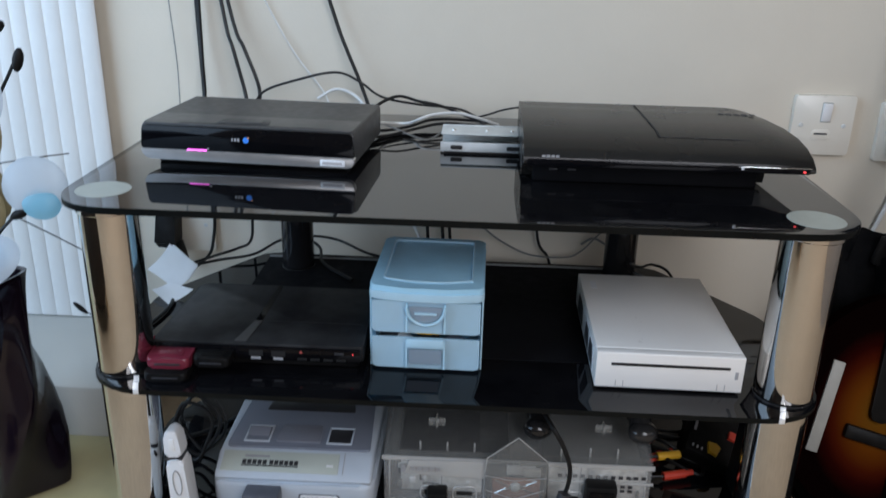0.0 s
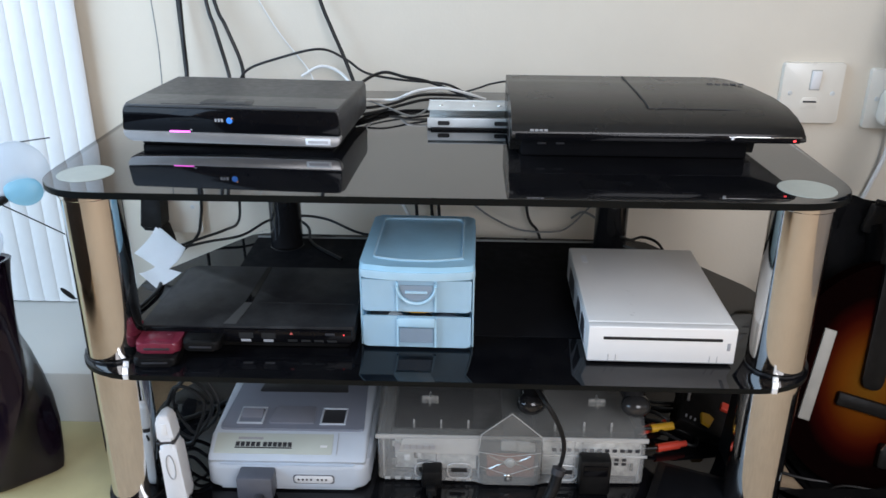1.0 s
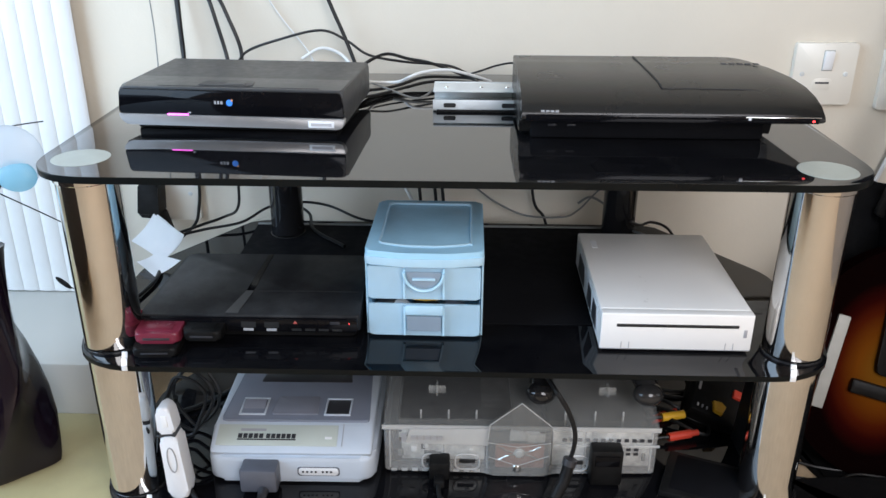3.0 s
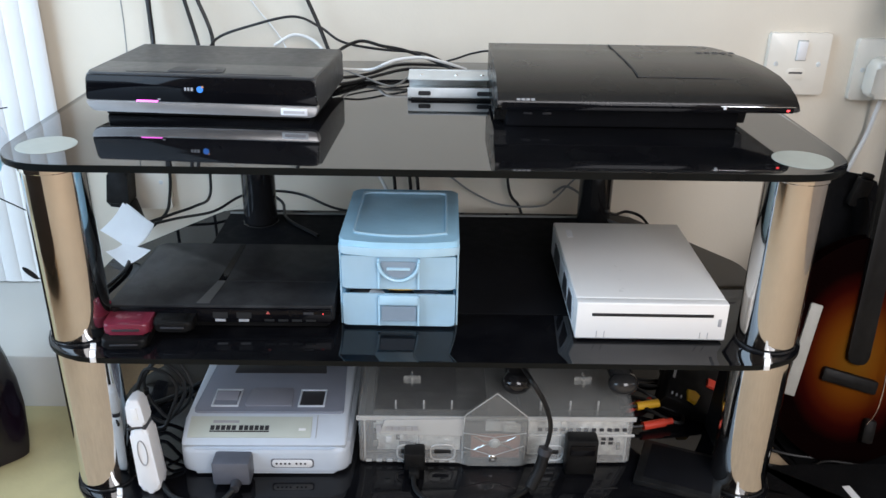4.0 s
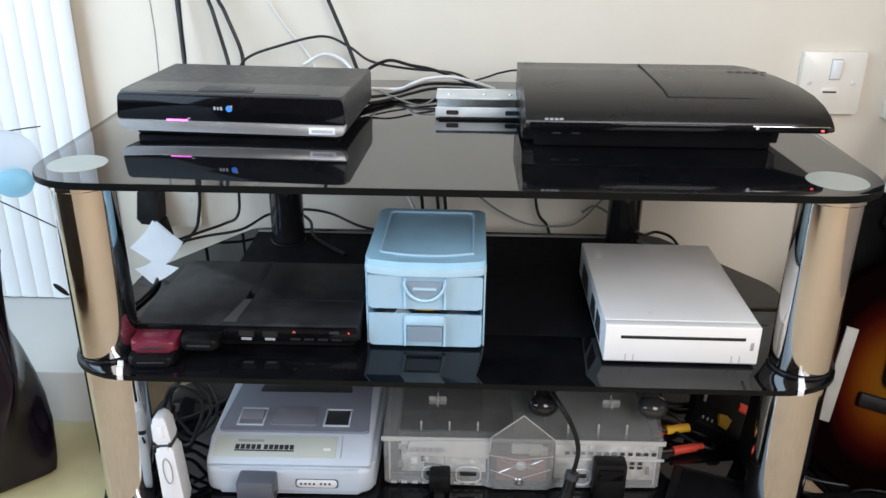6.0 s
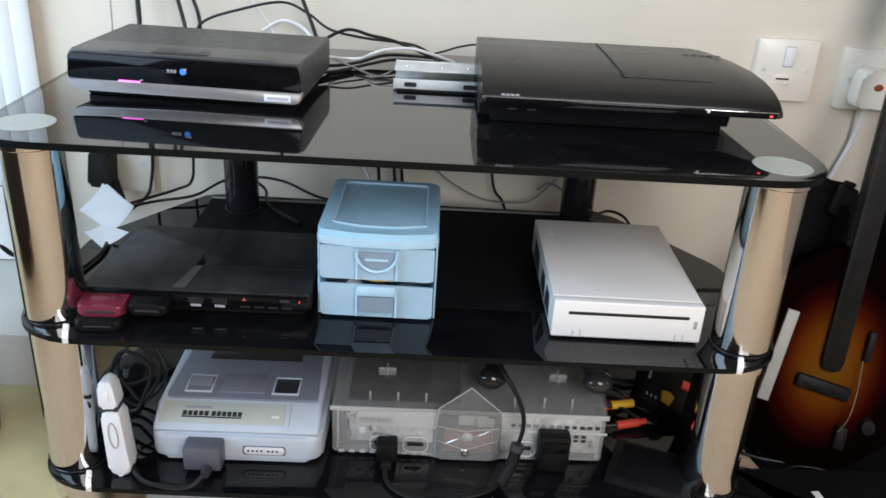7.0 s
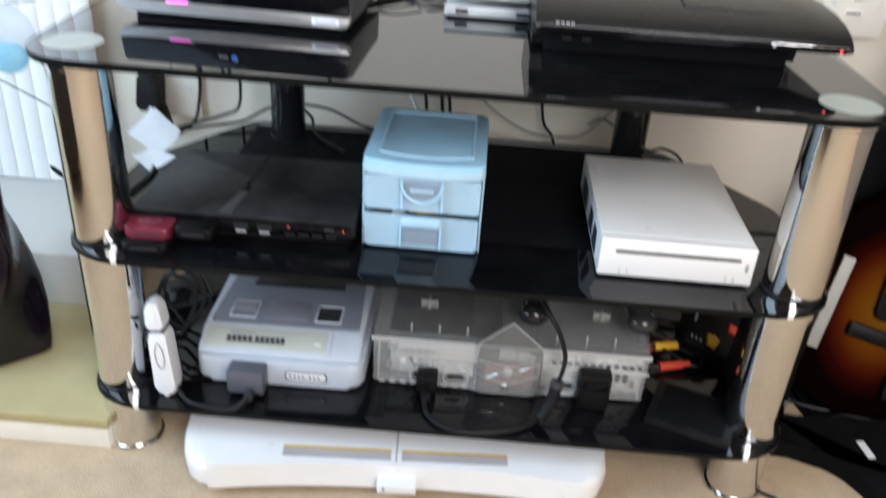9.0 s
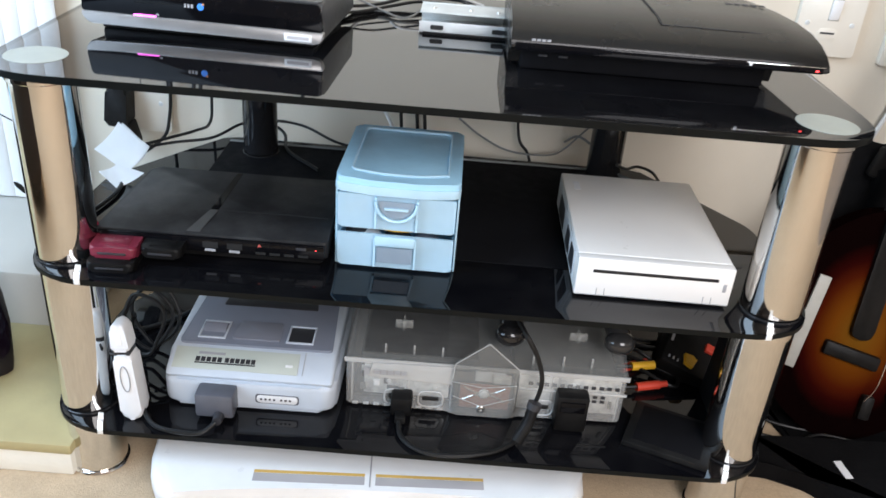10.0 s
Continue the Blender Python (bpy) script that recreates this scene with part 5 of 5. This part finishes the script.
part("body", extrude(guitar_outline(), 0.0, 0.040, "y", r=0.006, seg=3), SUNBURST, gt, "glossy sunburst body")
part("fingerboard", extrude(rounded([(-0.016, 0.146, 0.014), (0.016, 0.146, 0.014), (0.0155, 0.62, 0.001), (-0.0155, 0.62, 0.001)], 6), -0.010, 0.002, "y", r=0.002), MATT_BLACK, gt, "black fingerboard with a rounded end")
part("neck", extrude([(-0.0165, 0.27), (0.0165, 0.27), (0.0165, 0.62), (-0.0165, 0.62)], 0.002, 0.020, "y", r=0.004), MATT_BLACK, gt)
part("headstock", extrude(rounded([(-0.024, 0.62, 0.006), (0.024, 0.62, 0.006), (0.030, 0.74, 0.012), (-0.030, 0.74, 0.012)], 5), 0.0, 0.016, "y", r=0.003), MATT_BLACK, gt)
part("strum_bar", moved(box(-0.042, 0.042, -0.010, 0.002, -0.010, 0.010, 0.004), Matrix.Translation((-0.004, 0, 0.122)) @ pose(0, 0, 0, 0, 6, 0)), MATT_BLACK, gt, "black strum bar")
part("rocker", moved(box(-0.006, 0.006, -0.010, 0.002, -0.022, 0.022, 0.004), Matrix.Translation((0.048, 0, 0.190))), MATT_BLACK, gt)
part("whammy_bar", tube([(0.040, -0.012, 0.170), (0.042, -0.016, 0.130), (0.039, -0.018, 0.090), (0.030, -0.016, 0.068)], 0.0009, 8), BRIGHT, gt, "thin bright whammy bar")
part("whammy_mount", box(0.030, 0.048, -0.012, 0.002, 0.040, 0.074, 0.004), MATT_BLACK, gt)
part("knob", moved(lathe([(0, 0.012), (0.010, 0.011), (0.012, 0), (0, 0)], 20), Matrix.Translation((0.075, 0.0, 0.080)) @ pose(0, 0, 0, 90)), MATT_BLACK, gt)
part("edge_strip", moved(box(-0.0090, 0.0090, -0.004, 0.0015, -0.066, 0.066, 0.001), Matrix.Translation((-0.080, -0.001, 0.153)) @ pose(0, 0, 0, 0, 6, 0)), TAPE, gt, "cream tape strip along the edge")

bag = thing("gig_bag", "black padded nylon instrument bag standing in the corner", "instrument bag", (0.975, 0.405, 0))
bm = extrude(rounded([(-0.205, 0.0, 0.03), (0.25, 0.0, 0.05), (0.26, 0.9, 0.12), (0.12, 1.15, 0.1), (-0.10, 1.15, 0.1), (-0.215, 0.9, 0.12)], 6), -0.055, 0.05, "y", r=0.028, seg=4)
bmesh.ops.triangulate(bm, faces=[f for f in bm.faces if len(f.verts) > 4])
part("shell", bm, BAG, bag, "black padded nylon shell")
part("pocket", extrude(rounded([(-0.16, 0.05, 0.03), (0.2, 0.05, 0.03), (0.2, 0.42, 0.05), (-0.16, 0.42, 0.05)], 6), -0.075, -0.05, "y", r=0.012, seg=3), BAG, bag, "front pocket")
part("zip", tube([(-0.15, -0.076, 0.06), (-0.155, -0.078, 0.30), (-0.12, -0.078, 0.40), (0.1, -0.078, 0.41)], 0.002, 6), CHARCOAL, bag)
part("zip_pull", box(-0.130, -0.124, -0.083, -0.078, 0.372, 0.392, 0.001), STEEL, bag)
strap = thing("shoulder_strap", "black webbing strap with a plastic end hanging beside the bag", "strap", (0.681, 0.365, 0))
part("webbing", tube([(0.020, 0.02, 0.0), (0.014, 0.01, 0.10), (0.010, 0.0, 0.20), (0.004, -0.01, 0.29), (-0.004, -0.01, 0.325)], 0.016, 12, 0.010), BAG, strap, "bunched black webbing")
part("end_clip", moved(box(-0.012, 0.010, -0.007, 0.007, -0.012, 0.030, 0.004), Matrix.Translation((-0.006, -0.01, 0.322)) @ pose(0, 0, 0, 0, 14, 0)), MATT_BLACK, strap, "black plastic strap end")
part("clip_tip", moved(box(-0.009, 0.007, -0.004, 0.004, 0.030, 0.037, 0.002), Matrix.Translation((-0.006, -0.01, 0.322)) @ pose(0, 0, 0, 0, 14, 0)), MATT_BLACK, strap)
dc = thing("black_cloth", "crumpled black cloth heaped behind the guitar", "cloth", (0.681, 0.392, 0))
dc.scale = (1.06, 1.0, 1.0)
bm = bmesh.new()
bmesh.ops.create_icosphere(bm, subdivisions=5, radius=1)
for v in bm.verts:
    n = noise.noise(v.co * 2.3) * 0.35 + noise.noise(v.co * 5.1) * 0.16 + noise.noise(v.co * 11.0) * 0.07
    x, y, z = v.co
    sx, sz = math.copysign(abs(x) ** 0.6, x), math.copysign(abs(z) ** 0.7, z)
    v.co = Vector((sx * 0.066 + 0.03 * x * n, y * 0.040 + 0.03 * y * n, 0.165 + sz * 0.178 + 0.05 * z * n - 0.02 * x))
    v.co.z = max(v.co.z, 0.001)
part("drape", bm, BAG, dc)

# ---- beside the stand: vase and ornament on the hearth ----
HZ = 0.0482
vase = thing("vase", "tall twisted square dark aubergine glazed vase on the hearth", "vase", (-0.465, 0.137, HZ))
prof = [(0.000, 0.043, 42), (0.003, 0.046, 42), (0.012, 0.0465, 45), (0.030, 0.046, 53), (0.060, 0.0455, 68), (0.090, 0.045, 84), (0.120, 0.0445, 99), (0.150, 0.0435, 112), (0.180, 0.0415, 124), (0.210, 0.0395, 136), (0.240, 0.038, 148), (0.265, 0.0385, 158), (0.282, 0.0405, 165), (0.288, 0.042, 167)]
bm = bmesh.new()
rings = []
for z, w, tw in prof:
    ring = []
    for k in range(48):
        a = 2 * math.pi * k / 48
        c, s = math.cos(a), math.sin(a)
        r = w / (abs(c) ** 7 + abs(s) ** 7) ** (1 / 7)
        b = a + radians(tw)
        ring.append(bm.verts.new((r * math.cos(b) - 0.016 * min(1.0, (z / 0.2) ** 2), r * math.sin(b), z)))
    rings.append(ring)
for a, b in zip(rings, rings[1:]):
    for k in range(48):
        bm.faces.new((a[k], a[(k + 1) % 48], b[(k + 1) % 48], b[k]))
bm.faces.new(rings[0])
inner = [bm.verts.new((v.co.x * 0.85, v.co.y * 0.85, v.co.z - 0.001)) for v in rings[-1]]
deep = [bm.verts.new((v.co.x * 0.75, v.co.y * 0.75, v.co.z - 0.10)) for v in rings[-1]]
for a, b in ((rings[-1], inner), (inner, deep)):
    for k in range(48):
        bm.faces.new((a[k], a[(k + 1) % 48], b[(k + 1) % 48], b[k]))
bm.faces.new(deep)
part("pot", bm, VASE, vase, "twisted square glazed body")
part("gilt_line", tube([(-0.034, -0.048, 0.150), (-0.042, -0.047, 0.110), (-0.030, -0.053, 0.075), (-0.014, -0.056, 0.050)], 0.0010, 6), LABEL_GOLD, vase, "thin gilt line in the glaze")

orn = thing("artificial_flowers", "artificial flowers with frosted white and blue petals in the vase", "flowers", (-0.480, 0.122, HZ + 0.246))
orn.scale = (1.04, 1.04, 1.04)


def petal(at, rx, ry, w, h, material, tilt=0.0):
    bm = bmesh.new()
    bmesh.ops.create_uvsphere(bm, u_segments=24, v_segments=12, radius=1)
    for v in bm.verts:
        v.co = Vector((v.co.x * w, v.co.y * 0.002 + 0.35 * w * (v.co.x ** 2 + v.co.z ** 2) * 0.5, v.co.z * h))
    return part("petal", moved(bm, Matrix.Translation(at) @ pose(0, 0, 0, rx, ry, tilt)), material, orn)


petal((0.094, -0.005, 0.156), -10, 20, 0.034, 0.033, PETAL, 10)
petal((0.101, -0.010, 0.138), -14, 8, 0.020, 0.016, PETAL_BLUE, 10)
petal((0.046, -0.010, 0.250), -8, 12, 0.032, 0.036, PETAL, -10)
petal((0.030, -0.030, 0.084), -35, 12, 0.034, 0.022, PETAL_BLUE, 10)
petal((0.038, -0.034, 0.080), -40, -20, 0.040, 0.030, PETAL, 20)
petal((0.024, 0.020, 0.200), 8, 20, 0.026, 0.046, DRY_LEAF, 0)
petal((0.030, 0.012, 0.150), 12, -8, 0.022, 0.044, DRY_LEAF, 0)
petal((0.020, 0.000, 0.120), 0, 14, 0.030, 0.040, DRY_LEAF, 14)
for pts, r in (([(0, 0, 0), (0.03, 0, 0.08), (0.066, -0.005, 0.122), (0.09, -0.006, 0.140)], 0.0020), ([(0, 0, 0), (0.02, 0.0, 0.12), (0.04, 0.0, 0.2), (0.090, 0.0, 0.285)], 0.0018), ([(0, 0, 0), (0.02, 0, 0.2), (0.078, 0, 0.318)], 0.0016), ([(0.070, -0.006, 0.122), (0.098, 0.02, 0.09), (0.112, 0.06, 0.055)], 0.0008), ([(0.02, 0, 0.165), (0.05, 0, 0.178), (0.10, 0.01, 0.186), (0.125, 0.02, 0.188)], 0.0007), ([(0, 0, 0), (0.01, 0, 0.15), (0.025, -0.01, 0.245)], 0.0022)):
    part("stem", tube(pts, r, 6), CABLE_BLACK, orn, "thin black stem")
for at, rx, ry, h in (((0.096, 0, 0.290), 0, 16, 0.013), ((0.080, 0, 0.322), 0, 50, 0.009), ((0.040, -0.012, 0.262), 0, -20, 0.010), ((0.074, -0.006, 0.126), 0, 62, 0.012), ((0.030, -0.012, 0.250), 0, 70, 0.012)):
    part("bud", moved(ball((0, 0, 0), 0.0055, 0.0055, h, 12, 8), Matrix.Translation(at) @ pose(0, 0, 0, rx, ry, 0)), MATT_BLACK, orn, "small black bud")
leaf = thing("dark_leaf", "small dark dried leaf on a wire beside the blind", "leaf", (-0.447, 0.300, 0.219))
part("blade", moved(ball((0, 0, 0), 0.004, 0.002, 0.013, 10, 8), pose(0, 0, 0, 0, -48, 0)), MATT_BLACK, leaf)
part("wire", tube([(0.006, 0, -0.006), (0.014, 0.002, -0.012), (0.030, 0.004, -0.040), (0.036, 0.006, -0.080)], 0.0009, 6), CABLE_BLACK, leaf)

# ---- behind the camera ----
# unseen footstool, added so the chrome posts reflect dark brown streaks
fs = thing("footstool", "unseen dark brown leather footstool, added to put dark streaks in the posts", "footstool", (-0.98, -0.52, 0), rz=-53)
part("base", box(-0.41, 0.41, -0.24, 0.24, 0.06, 0.26, 0.012, 3), LEATHER, fs)
part("cushion", box(-0.42, 0.42, -0.25, 0.25, 0.262, 0.40, 0.045, 5), LEATHER, fs, "padded leather cushion")
for x in (-0.36, 0.36):
    for y in (-0.20, 0.20):
        part("leg", lathe([(0, 0), (0.018, 0), (0.024, 0.06), (0, 0.061)], 20, (x, y, 0)), WOOD, fs, "turned wooden leg")
